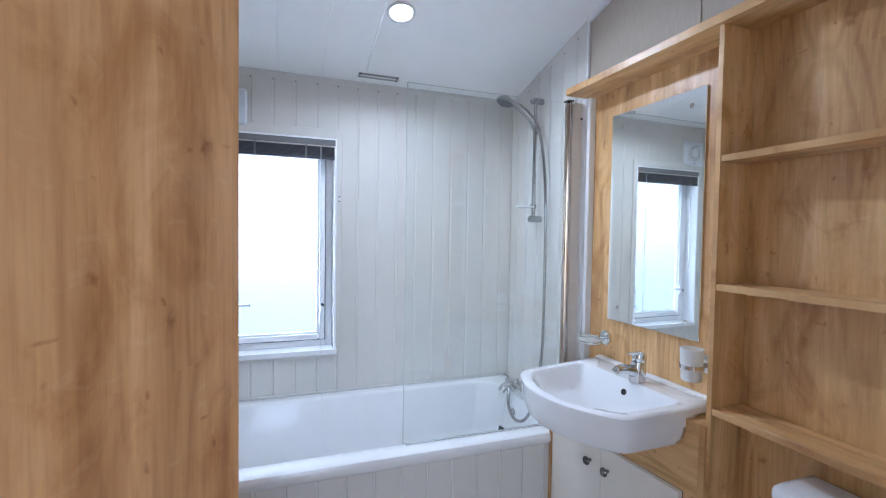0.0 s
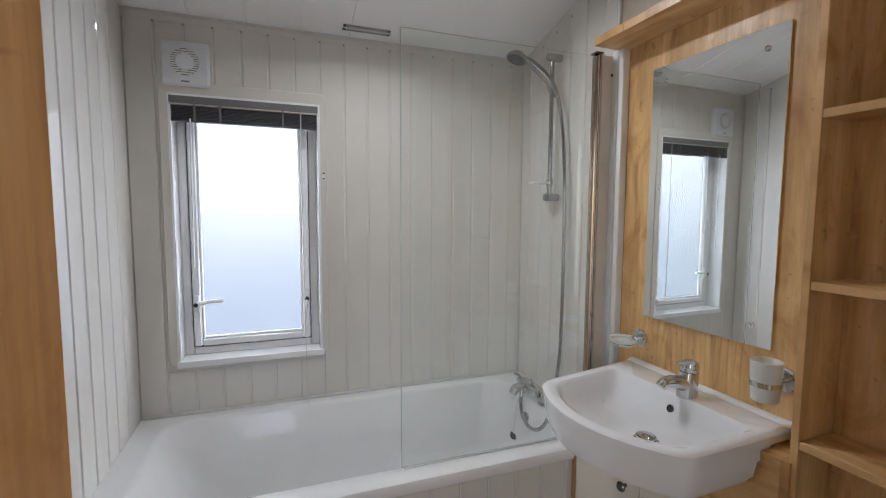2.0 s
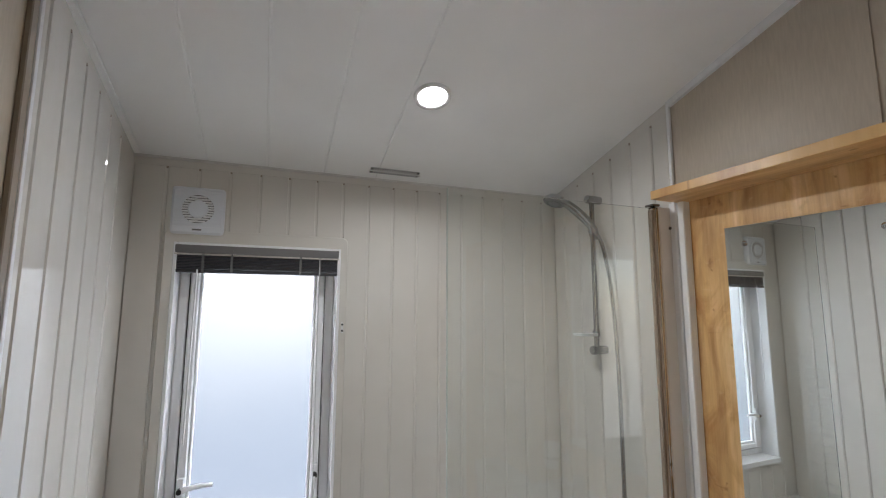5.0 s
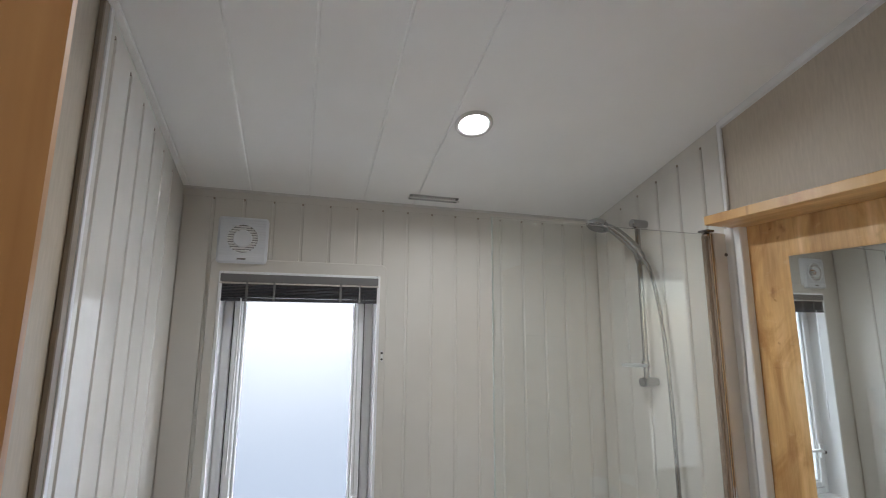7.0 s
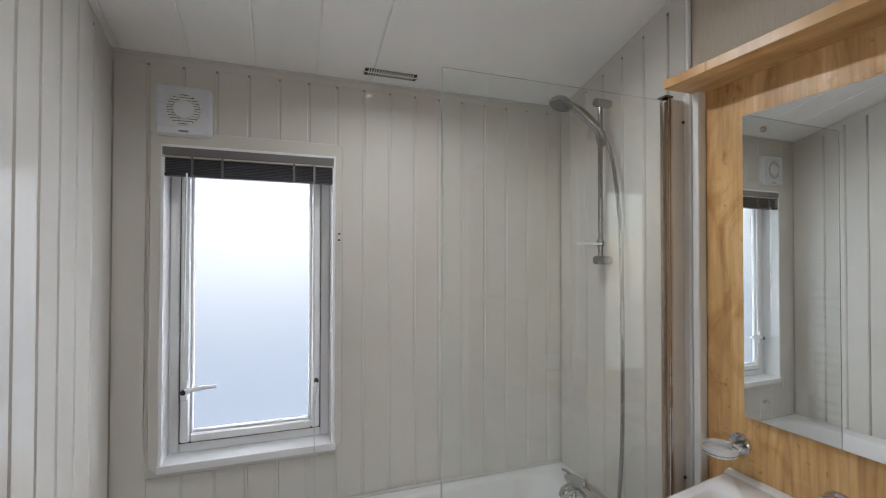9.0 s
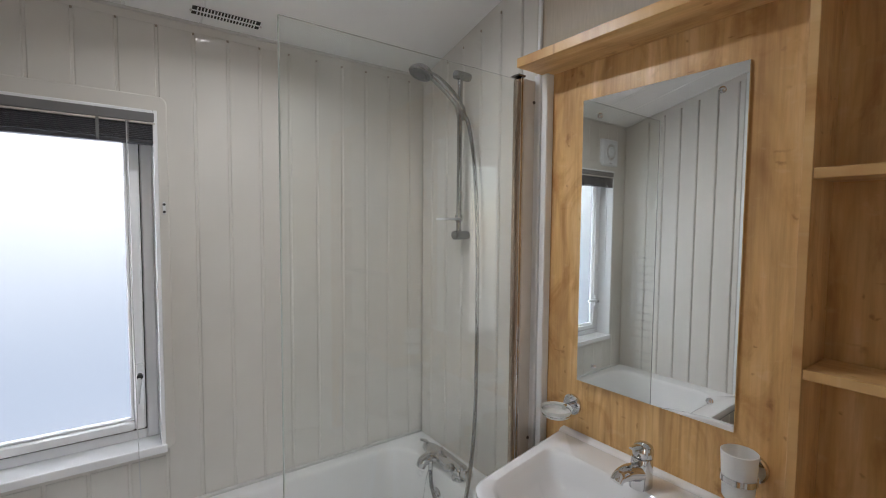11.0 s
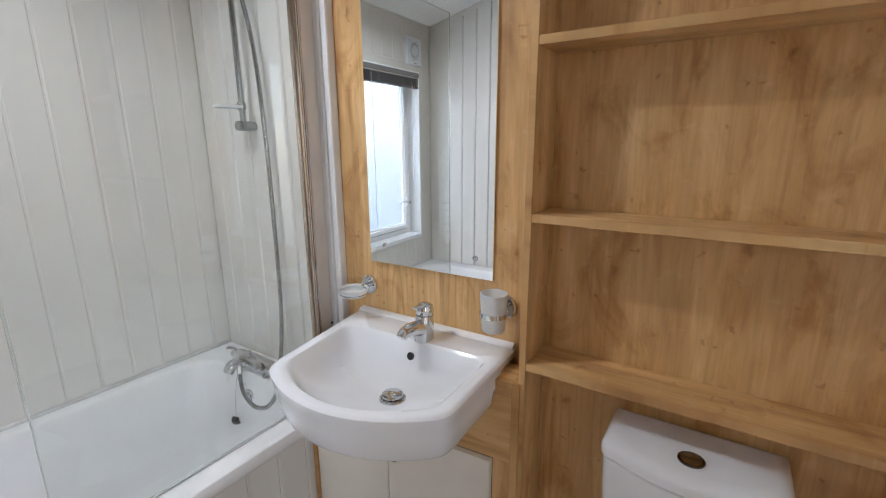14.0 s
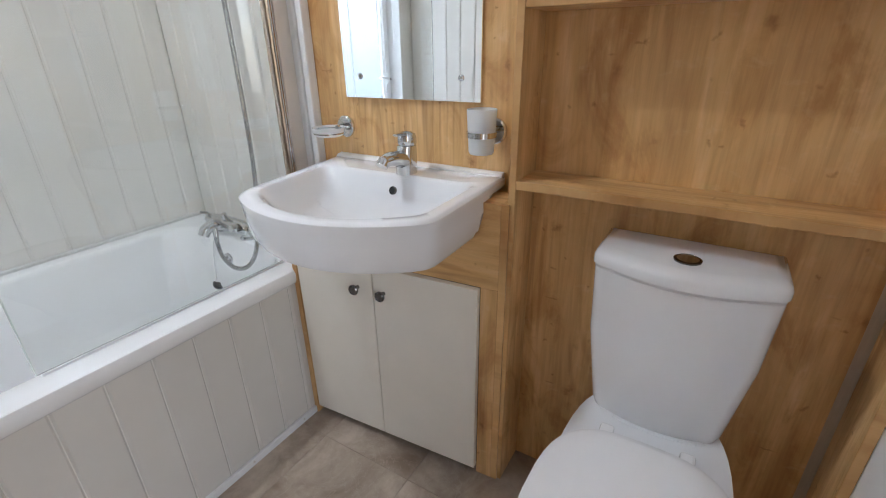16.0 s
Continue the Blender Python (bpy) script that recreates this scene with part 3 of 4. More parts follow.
part("front_strip", box(bx0, -0.0135, bz - 0.036, bx1, -0.0035, bz - 0.0305), STEEL, blind, "bright metal strip")
part("pull_cord", tube(smooth_path([(0.198, -0.014, 1.775), (0.200, -0.019, 1.2), (0.204, -0.020, 0.75), (0.206, -0.030, 0.585), (0.208, -0.058, 0.54), (0.210, -0.085, 0.38), (0.211, -0.12, 0.21)], 6), 0.0012, 6), CORD, blind, "thin pale pull cord")
part("wand", rod((bx0 + 0.072, -0.010, bz - 0.085), (bx0 + 0.066, -0.004, bz - 0.66), 0.0028, seg=8), UPVC, blind, "thin clear tilt wand")
part("cord_cleat", box(WX1 + 0.008, -0.015, 1.50, WX1 + 0.016, -0.0097, 1.54, 0.002), TRIM, blind, "small clear cord hook")
for z in (1.508, 1.531):
    part("screw", rod((WX1 + 0.012, -0.0165, z), (WX1 + 0.012, -0.013, z), 0.004, seg=10), BLACK, blind)

# ---- extractor fan ----
fan = thing("extractor_fan", "square white extractor fan with a round grille", "fan", (-0.214, FY, 1.924))
FW = 0.082
part("housing", loft([[Vector((q.x, -0.0, q.y)) for q in rounded_ring(-FW, -FW, FW, FW, 0.012, 0)], [Vector((q.x, -0.016, q.y)) for q in rounded_ring(-FW, -FW, FW, FW, 0.012, 0)], [Vector((q.x, -0.024, q.y)) for q in rounded_ring(-FW + 0.008, -FW + 0.008, FW - 0.008, FW - 0.008, 0.012, 0)]]), FANGRILLE, fan, smooth=True)
face_m = Matrix.Translation((0, -0.022, 0.004)) @ pose(0, 0, 0, 90, 0, 0)
# Flat dark ring: the shade behind the blades, put into its colour.
part("grille_ring", revolve([(0.050, 0.0), (0.050, 0.004), (0.028, 0.004), (0.028, 0.0)], face_m, 40), FANDARK, fan, "dark ring painted as shade in the grille")
part("grille_rim", revolve([(0.0525, 0.0), (0.0525, 0.0050), (0.0510, 0.0062), (0.0492, 0.0050), (0.0492, 0.0)], face_m, 40), FANGRILLE, fan, smooth=True)
# Blades coloured brighter than the housing, for the light they catch.
for k in range(11):
    z = -0.0425 + 0.0085 * k
    far_x = math.sqrt(0.0492 ** 2 - z * z)
    near_x = math.sqrt(0.0305 ** 2 - z * z) if abs(z) < 0.0305 else 0.0
    for s in (-1, 1) if near_x else (0,):
        x0, x1 = (near_x * s, far_x * s) if s else (-far_x, far_x)
        bm = quad_prism([(x0, -0.0262, 0.004 + z - 0.0030), (x1, -0.0262, 0.004 + z - 0.0030), (x1, -0.0300, 0.004 + z + 0.0016), (x0, -0.0300, 0.004 + z + 0.0016)], (0, 0.0012, 0.0012))
        part("louvre_blade", bm, FANBLADE, fan)
part("hub_cap", revolve([(0.0315, 0.0), (0.0315, 0.007), (0.0285, 0.0105), (0.0005, 0.0115)], face_m, 36), FANGRILLE, fan, smooth=True)
for k in range(13):
    z = -0.050 + 0.0095 * k
    for s in (-1, 1):
        inner_x = math.sqrt(max(0.0, 0.054 ** 2 - z * z)) if abs(z) < 0.054 else 0.0
        if inner_x < 0.066:
            part("louvre", box(s * (inner_x + 0.003), -0.0262, 0.004 + z, s * 0.074, -0.0235, 0.004 + z + 0.0035), FANGRILLE, fan)
part("badge", box(-0.014, -0.0268, -0.070, 0.014, -0.0263, -0.0645), GREYRAIL, fan, "small grey maker's plate")
part("cover_plate", box(-0.076, -0.0262, -0.077, 0.076, -0.0225, -0.0565, 0.0015), FANGRILLE, fan)

# ---- ceiling vent and downlight ----
tilt = math.degrees(math.atan(SLOPE))
vent = thing("ceiling_vent", "slim white slotted ceiling vent", "vent", (0.468, 2.145, ceil_z(2.145)))
vent.matrix_world = pose(0.468, 2.162, ceil_z(2.162), -tilt, 0, 0)
part("frame", frame_ring(-0.105, -0.026, 0.105, 0.026, 0.008, 0, 0.004), CEIL, vent)
vent.children[-1].data.transform(pose(0, 0, 0, 90, 0, 0))
# Black sheet painted as the dark void behind the slots.
part("backing", box(-0.098, -0.019, -0.001, 0.098, 0.019, 0.001), BLACK, vent)
for k in range(19):
    x = -0.083 + 0.0092 * k
    part("slat", box(x - 0.0016, -0.019, -0.0028, x + 0.0016, 0.019, -0.0012), CEIL, vent)
part("slat", box(-0.098, -0.0022, -0.0030, 0.098, 0.0022, -0.0013), CEIL, vent)
for x in (-0.101, 0.101):
    part("screw", rod((x, 0, -0.006), (x, 0, -0.003), 0.0035, seg=10), STEEL, vent)

light_at = (0.468, 1.722)
down = thing("downlight", "lit round recessed ceiling downlight with a white rim", "light", (0, 0, 0))
down.matrix_world = pose(light_at[0], light_at[1], ceil_z(light_at[1]), 180 - tilt, 0, 0)
# White rim greyed in its colour, as the shade of its recess.
part("rim", revolve([(0.0590, 0.0), (0.0590, 0.0035), (0.0565, 0.0080), (0.0530, 0.0088), (0.0460, 0.0060), (0.0440, 0.0010)], Matrix(), 48), plain("satin_rim_shaded", (0.62, 0.61, 0.60), 0.3, vary=0.03), down, "satin white rim greyed for shade", True)
part("lens", revolve([(0.0438, 0.0008), (0.0438, 0.0030), (0.0400, 0.0044), (0.0005, 0.0050)], Matrix(), 40), LENS, down, smooth=True)

lamp = bpy.data.lights.new("downlight_lamp", "AREA")
lamp.shape, lamp.size, lamp.energy, lamp.color, lamp.spread = "DISK", 0.085, DOWN_WATTS, (1.0, 0.96, 0.90), radians(165)
lamp_ob = new("downlight_lamp", lamp)
lamp_ob.matrix_world = pose(light_at[0], light_at[1] - 0.002, ceil_z(light_at[1]) - 0.012, -tilt, 0, 0)

# thin joint trim where ceiling and window wall meet
solid("trim", box(LX, FY - 0.007, EAVES - 0.006, RX, FY + 0.004, EAVES + 0.004, 0.002), SEALANT, "thin grey joint between wall and ceiling", "trim", "structure")

# ---- bath ----
bath = thing("bath", "white acrylic bath with a boarded front panel", "bath", (0, 0, 0))
n = 8
X0, X1, Y0, Y1 = LX + 0.001, RX - 0.004, BATH_Y - 0.012, FY - 0.001
rings = [rounded_ring(X0, Y0 + 0.014, X1, Y1, 0.004, 0.500, n),
         rounded_ring(X0, Y0 + 0.004, X1, Y1, 0.004, 0.508, n),
         rounded_ring(X0, Y0, X1, Y1, 0.006, 0.520, n),
         rounded_ring(X0, Y0, X1, Y1, 0.006, RIM - 0.016, n),
         rounded_ring(X0, Y0 + 0.005, X1, Y1, 0.006, RIM - 0.005, n),
         rounded_ring(X0, Y0 + 0.016, X1, Y1, 0.006, RIM, n),
         rounded_ring(-0.335, 1.568, 1.135, 2.178, 0.11, RIM, n),
         rounded_ring(-0.322, 1.577, 1.126, 2.170, 0.11, RIM - 0.004, n),
         rounded_ring(-0.312, 1.584, 1.120, 2.164, 0.11, RIM - 0.016, n),
         rounded_ring(-0.24, 1.605, 1.095, 2.138, 0.12, 0.38, n),
         rounded_ring(-0.14, 1.632, 1.060, 2.082, 0.13, 0.22, n),
         rounded_ring(-0.06, 1.675, 1.010, 2.045, 0.13, 0.155, n),
         rounded_ring(0.10, 1.76, 0.90, 1.96, 0.09, 0.145, n)]
part("tub", loft(rings, (False, True)), ACRYLIC, bath, smooth=True)
panel = part("front_panel", box(LX, BATH_Y + 0.006, 0.0, 1.20, BATH_Y + 0.02, 0.505), GROOVE, bath)
us = [LX] + [-0.365 + 0.1 * k for k in range(16)] + [1.20]
for a, b in zip(us, us[1:]):
    wall_board(panel, "bath", a, b, 0.022, 0.503, 0.503, face=BATH_Y + 0.001)
part("plinth_strip", box(LX, BATH_Y - 0.010, 0.0, 1.13, BATH_Y + 0.0005, 0.026, 0.003, 2), TRIM, bath, "white plastic floor strip")
for k in range(7):
    part("screw", rod((-0.2 + 0.2 * k, BATH_Y - 0.0115, 0.016), (-0.2 + 0.2 * k, BATH_Y - 0.0095, 0.016), 0.0035, seg=8), STEEL, bath)
bm = box(LX + 0.01, FY - 0.012, RIM - 0.001, RX - 0.01, FY - 0.0005, RIM + 0.012, 0.003, 1)
part("sealing_strip", bm, SEALANT, bath, "grey sealant bead")
ov = Matrix.Translation((1.116, 1.905, 0.462)) @ pose(0, 0, 0, 0, -94, 0)
overflow = part("overflow", revolve([(0.030, -0.004), (0.030, 0.004), (0.026, 0.008), (0.018, 0.009), (0.0005, 0.0085)], ov, 24), CHROME, bath, "round chrome overflow", True)
# Black discs stand for the shade inside the overflow's holes.
for k in range(6):
    a = 2 * math.pi * k / 6
    q = ov @ Vector((0.0165 * math.cos(a), 0.0165 * math.sin(a), 0.0088))
    q2 = ov @ Vector((0.0165 * math.cos(a), 0.0165 * math.sin(a), 0.0102))
    part("hole", rod(q, q2, 0.0042, seg=10), BLACK, overflow)

# bath shower mixer on the tap-end rim
mixer = thing("bath_mixer_tap", "chrome bath and shower mixer tap on the rim", "tap", (1.150, 1.90, RIM))
part("body", loft([[Vector((0.0255 * k * math.cos(a), y, 0.036 + 0.0255 * k * math.sin(a))) for a in [2 * math.pi * i / 24 for i in range(24)]] for y, k in ((-0.105, 0.80), (-0.100, 1.0), (-0.04, 1.05), (0.02, 1.12), (0.08, 1.05), (0.100, 1.0), (0.105, 0.80))]), CHROME, mixer, smooth=True)
for y in (-0.075, 0.085):
    part("pillar", revolve([(0.030, 0.0), (0.030, 0.005), (0.022, 0.011), (0.017, 0.03)], Matrix.Translation((0.006, y, 0)), 24), CHROME, mixer, smooth=True)
for s, lift in ((-1, 0.0), (1, 0.0)):
    knob = part("knob", rod((0.0, s * 0.106, 0.036), (0.0, s * 0.138, 0.036), 0.021, 0.018, 20, bevel=0.004), CHROME, mixer, smooth=True)
    part("grip", tube(smooth_path([(0.0, s * 0.124, 0.050), (-0.012, s * 0.128, 0.064), (-0.03, s * 0.132, 0.070)], 5), lambda t: 0.0075 - 0.002 * t, 10), CHROME, knob, smooth=True)
part("spout", tube(smooth_path([(0.0, 0.045, 0.038), (-0.035, 0.050, 0.038), (-0.066, 0.055, 0.030), (-0.078, 0.057, 0.010)]), lambda t: 0.0240 - 0.005 * t, 16), CHROME, mixer, smooth=True)
part("diverter", rod((-0.012, 0.012, 0.052), (-0.020, 0.010, 0.082), 0.009, 0.012, 16, bevel=0.002), CHROME, mixer, smooth=True)
part("index_ring", rod((-0.016, -0.062, 0.042), (-0.030, -0.064, 0.046), 0.014, seg=20), BLACK, mixer, "dark control ring")
part("control_knob", rod((-0.030, -0.064, 0.046), (-0.052, -0.067, 0.052), 0.015, 0.012, 20, bevel=0.003), CHROME, mixer, smooth=True)
part("hose_outlet", rod((-0.045, 0.035, 0.032), (-0.050, 0.030, 0.002), 0.0095, seg=16), CHROME, mixer, smooth=True)

# plug on its chain
plug = thing("bath_plug", "black rubber bath plug on a thin chain", "plug", (1.015, 1.94, 0.42))
pts = smooth_path([(0.090, 0.0, 0.150), (0.072, 0.0, 0.10), (0.060, 0.0, 0.03), (0.055, 0.0, -0.03)], 10)
part("chain", tube(pts, 0.0011, 5, ribs=0.0006), CHROME, plug, "thin ball chain")
part("stopper", revolve([(0.012, -0.01), (0.018, -0.002), (0.020, 0.003), (0.008, 0.006), (0.005, 0.012)], Matrix.Translation((0.053, 0, -0.046)) @ pose(0, 0, 0, 50, 0, 60), 18), BLACK, plug)

# ---- shower screen ----
screen = thing("shower_screen", "clear glass bath screen hinged on a bronze-tinted post", "shower screen", (0, 1.56, 0))
SZ0, SZ1 = RIM + 0.006, 1.912
gl = part("glass_panel", box(0.455, -0.003, SZ0, 1.150, 0.003, SZ1, 0.0008), CLEAR, screen, "clear glass panel")
gl.visible_shadow = False
# Pale colour puts the bright glint of the glass edge into a strip.
EDGE = plain("glass_edge_glint", (0.62, 0.68, 0.64), 0.12, vary=0.03)
part("polished_edge", box(0.4530, -0.003, SZ0, 0.4548, 0.003, SZ1), EDGE, screen, "pale green glass edge with its glint painted in")
post = part("hinge_post", box(1.142, -0.018, SZ0, 1.170, 0.014, SZ1 + 0.004, 0.012, 4), BRONZE, screen, "bronze-tinted hinge post")
for x in (1.1525, 1.1595):
    part("rib", rod((x, -0.0180, SZ0 + 0.004), (x, -0.0180, SZ1), 0.0020, seg=8), CHROME, post)
part("end_cap", box(1.1405, -0.019, SZ1 + 0.0045, 1.1715, 0.015, SZ1 + 0.012, 0.003, 2), PEWTER, screen)
chan = part("wall_channel", box(1.1705, -0.013, SZ0, RX - 0.0025, 0.011, SZ1 + 0.004, 0.003, 2), CHANNEL, screen, "satin aluminium wall channel")
for z in (0.80, 1.85):
    part("screw", rod((1.212, -0.0135, z), (1.212, -0.0165, z), 0.0055, 0.0045, seg=12), PEWTER, chan)
part("seal_strip", box(0.462, -0.005, SZ0 - 0.006, 1.142, 0.005, SZ0 - 0.0003), CUPGLASS, screen, "clear rubber seal")

# ---- shower rail, handset and hose ----
RY = 1.908
rail = thing("shower_rail", "chrome riser rail with two wall brackets", "shower rail", (RX, RY, 0))
part("bar", rod((-0.045, 0, 1.422), (-0.045, 0, 2.03), 0.0095, seg=20), STEELCHROME, rail, smooth=True)
for z in (1.436, 2.022):
    part("bracket", rod((-0.001, 0, z), (-0.070, 0, z), 0.0165, seg=24, bevel=0.005), STEELCHROME, rail, smooth=True)
slider = part("slider", rod((-0.018, 0.022, 1.878), (-0.058, -0.016, 1.902), 0.019, seg=24, bevel=0.005), STEELCHROME, rail, smooth=True)
part("cradle", rod((-0.055, -0.014, 1.885), (-0.070, -0.020, 1.925), 0.0165, 0.014, 18, bevel=0.002), STEELCHROME, slider, smooth=True)
tray = part("soap_tray", loft([rounded_ring(-0.135, -0.035, -0.055, 0.035, 0.025, 1.492), rounded_ring(-0.137, -0.037, -0.053, 0.037, 0.025, 1.500), rounded_ring(-0.135, -0.035, -0.055, 0.035, 0.025, 1.500), rounded_ring(-0.133, -0.033, -0.057, 0.033, 0.025, 1.494)]), CUPGLASS, rail, "clear plastic soap tray", True)
part("collar", rod((-0.045, 0, 1.488), (-0.045, 0, 1.512), 0.0145, seg=18), CLEAR, tray)
handset = thing("shower_handset", "chrome shower handset in the rail's holder", "shower head", (RX, RY, 1.90))
hp = smooth_path([(-0.052, -0.024, -0.012), (-0.070, -0.012, 0.022), (-0.105, 0.002, 0.062), (-0.145, 0.012, 0.094), (-0.178, 0.018, 0.108)])
part("handle", tube(hp, lambda t: 0.0130 + 0.0050 * math.sin(math.pi * t), 14), STEELCHROME, handset, smooth=True)
hm = Matrix.Translation((-0.203, 0.020, 0.108)) @ pose(0, 0, 0, 0, 180 + 20, 0)
head = part("head", revolve([(0.008, -0.026), (0.028, -0.018), (0.042, -0.004), (0.0445, 0.006), (0.041, 0.010)], hm, 28), STEELCHROME, handset, smooth=True)
part("spray_face", revolve([(0.040, 0.0095), (0.038, 0.0125), (0.0005, 0.0130)], hm, 28), FANDARK, head, "grey spray plate")
for k in range(16):
    a = 2 * math.pi * k / 16
    q = hm @ Vector((0.025 * math.cos(a), 0.025 * math.sin(a), 0.0125))
    part("nozzle", rod(q, q + hm.to_3x3() @ Vector((0, 0, 0.003)), 0.002, seg=6), BLACK, head)
hose = thing("shower_hose", "ribbed chrome shower hose hanging to the mixer", "hose", (0, 0, 0))
pts = smooth_path([(1.198, 1.884, 1.888), (1.208, 1.858, 1.83), (1.214, 1.830, 1.68), (1.215, 1.812, 1.45), (1.214, 1.806, 1.15), (1.210, 1.804, 0.85), (1.185, 1.785, 0.70), (1.135, 1.745, 0.60), (1.098, 1.725, 0.535), (1.078, 1.752, 0.490), (1.070, 1.810, 0.475), (1.072, 1.870, 0.500), (1.088, 1.912, 0.535), (1.100, 1.930, 0.556)], 26)
part("hose", tube(pts, 0.0068, 10, ribs=0.0009), STEELCHROME, hose, smooth=True)

# ---- oak wall unit: mirror panel, divider, shelves ----
FX = 1.130               # front of the shelves
unit = thing("shelf_unit", "oak-effect fitted wall unit with open shelves", "shelf unit", (0, 0, 0))
part("mirror_panel", box(RX, 0.8485, 0.0, RX + 0.0055, 1.5025, 1.9295), OAK, unit)
part("back_panel", box(RX, 0.183, 0.0, RX + 0.0055, 0.8475, 1.9295), OAK, unit)
part("divider", box(FX, 0.832, 0.0, RX - 0.0005, 0.8475, 1.9295, 0.001), OAK_S, unit)
part("end_panel", box(FX, 0.146, 0.0, RX - 0.0005, 0.164, 1.9295, 0.001), OAK_S, unit)
part("top_shelf", box(FX - 0.012, 0.146, 1.930, RX + 0.005, 1.528, 1.9565, 0.0015), OAK_H, unit)
for z in (1.561, 1.213, 0.870):
    part("shelf", box(FX + 0.002, 0.1645, z, RX - 0.0005, 0.8315, z + 0.018, 0.001), OAK_H, unit)

mirror = thing("mirror", "frameless rectangular mirror held by four screws", "mirror", (RX - 0.0045, 1.182, 1.43), 1.0)
part("glass", box(-0.006, -0.208, -0.400, -0.0008, 0.201, 0.395, 0.0012), MIRROR, mirror)
for y in (-0.156, 0.146):
    for z in (-0.346, 0.344):
        part("screw_cap", revolve([(0.0075, 0.0), (0.0075, 0.002), (0.005, 0.0045), (0.0005, 0.0052)], Matrix.Translation((-0.006, y, z)) @ pose(0, 0, 0, 0, -90, 0), 16), CHROME, mirror, "domed chrome screw cap", True)

# ---- vanity unit ----
vanity = thing("vanity_cabinet", "oak-effect basin cabinet with two cream doors", "cabinet", (RX - 0.002, 0.850, 0), 4.0)
VW = 0.645
FRONT = -0.125
part("side_panel", box(FRONT, 0.0, 0.0, -0.02, 0.018, 0.834), OAK_S, vanity)
part("side_panel", box(FRONT - 0.02, VW, 0.0, -0.04, VW + 0.014, 0.70), OAK_S, vanity)
bm = box(FRONT, 0.0185, 0.62, FRONT + 0.018, VW - 0.0005, 0.70)
box(FRONT, 0.0185, 0.70, FRONT + 0.018, 0.088, 0.834, bm=bm)
box(FRONT, 0.088, 0.70, FRONT + 0.018, 0.45, 0.785, bm=bm)
part("front_rail", bm, OAK_R, vanity)
part("stile", box(FRONT - 0.0, 0.0185, 0.0, FRONT + 0.018, 0.062, 0.6195), OAK, vanity)
part("worktop", box(FRONT + 0.0185, 0.0185, 0.820, -0.03, 0.088, 0.834), OAK_H, vanity)
# Solid dark fill: shade inside the cabinet and under the doors, as colour.
part("carcass", box(FRONT + 0.0185, 0.056, 0.06, -0.04, VW - 0.001, 0.6195), SHADOWGAP, vanity, "dark block painted as the shaded cabinet inside")
part("plinth", box(FRONT + 0.03, 0.056, 0.0, -0.045, VW - 0.001, 0.0595), SHADOWGAP, vanity, "recessed plinth painted dark as in shade")
mid = 0.371
for a, b, ky in ((0.063, mid - 0.0015, mid - 0.036), (mid + 0.0015, VW - 0.004, mid + 0.05)):
    d = part("door", box(FRONT - 0.018, a, 0.032, FRONT - 0.0005, b, 0.6195, 0.0012), CREAM, vanity, "cream laminate cabinet door")
    part("knob", revolve([(0.006, 0.0), (0.0055, 0.010), (0.007, 0.014), (0.0145, 0.017), (0.0155, 0.022), (0.012, 0.026), (0.0105, 0.0245), (0.0005, 0.0255)], Matrix.Translation((FRONT - 0.018, ky, 0.546)) @ pose(0, 0, 0, 0, -90, 0), 24), PEWTER, d, "round pewter knob", True)

# ---- wash basin ----
def basin_map(u, d, z):
    """Width u and reach d of the basin, which sits a little askew."""
    return Vector((RX - 0.002 - d * (1 + 0.3 * u), 1.172 + u - 0.13 * d, z))


def cast(poly, centre, count):
    """Resamples a closed outline by rays from its centre."""
    out = []
    for k in range(count):
        a = 2 * math.pi * k / count
        w = Vector((math.cos(a), math.sin(a)))
        best = None
        for p, q in zip(poly, poly[1:] + poly[:1]):
            e = q - p
            den = w.x * e.y - w.y * e.x
            if abs(den) < 1e-12:
                continue
            s = ((p - centre).x * e.y - (p - centre).y * e.x) / den
            t = ((p - centre).x * w.y - (p - centre).y * w.x) / den
            if s > 0 and -1e-6 <= t <= 1 + 1e-6 and (best is None or s > best):
                best = s
        out.append(centre + w * best)
    return out


def basin_outline(wb, wf, back, side, front, r):
    """Back edge, sides that narrow a little, and a gently bowed front between two front corners."""
    arc = [Vector(((wf if k < 14 else wf - 0.014) * (1 - k / 14), front - (front - side) * (1 - k / 14) ** 2)) for k in range(29)]
    return [Vector((wb, back))] + arc + [Vector((-wb, back))]


CB = Vector((0.0, 0.24))


def bring(outline, z, back_up=8, keep=0.2):
    pts = cast(outline, CB, 128)
    for _ in range(round(back_up)):
        pts = [p if p.y < keep else (pts[i - 1] + 2 * p + pts[(i + 1) % 128]) / 4 for i, p in enumerate(pts)]
    return [basin_map(q.x, q.y, z) for q in pts]


basin = thing("wash_basin", "white semi-recessed ceramic wash basin with bowed front", "basin", (0, 0, 0))
slab = basin_outline(0.268, 0.245, 0.0, 0.380, 0.470, 0.055)
slab_in = basin_outline(0.264, 0.241, 0.003, 0.376, 0.466, 0.055)
top_edge = basin_outline(0.258, 0.235, 0.008, 0.370, 0.460, 0.055)
lip = basin_outline(0.2260, 0.2150, 0.108, 0.3555, 0.4455, 0.06)
mouth = basin_outline(0.2235, 0.2125, 0.111, 0.353, 0.443, 0.06)
mouth2 = basin_outline(0.2175, 0.2065, 0.117, 0.347, 0.437, 0.06)
low1 = basin_outline(0.204, 0.190, 0.134, 0.328, 0.412, 0.07)
low2 = basin_outline(0.180, 0.160, 0.160, 0.298, 0.360, 0.07)
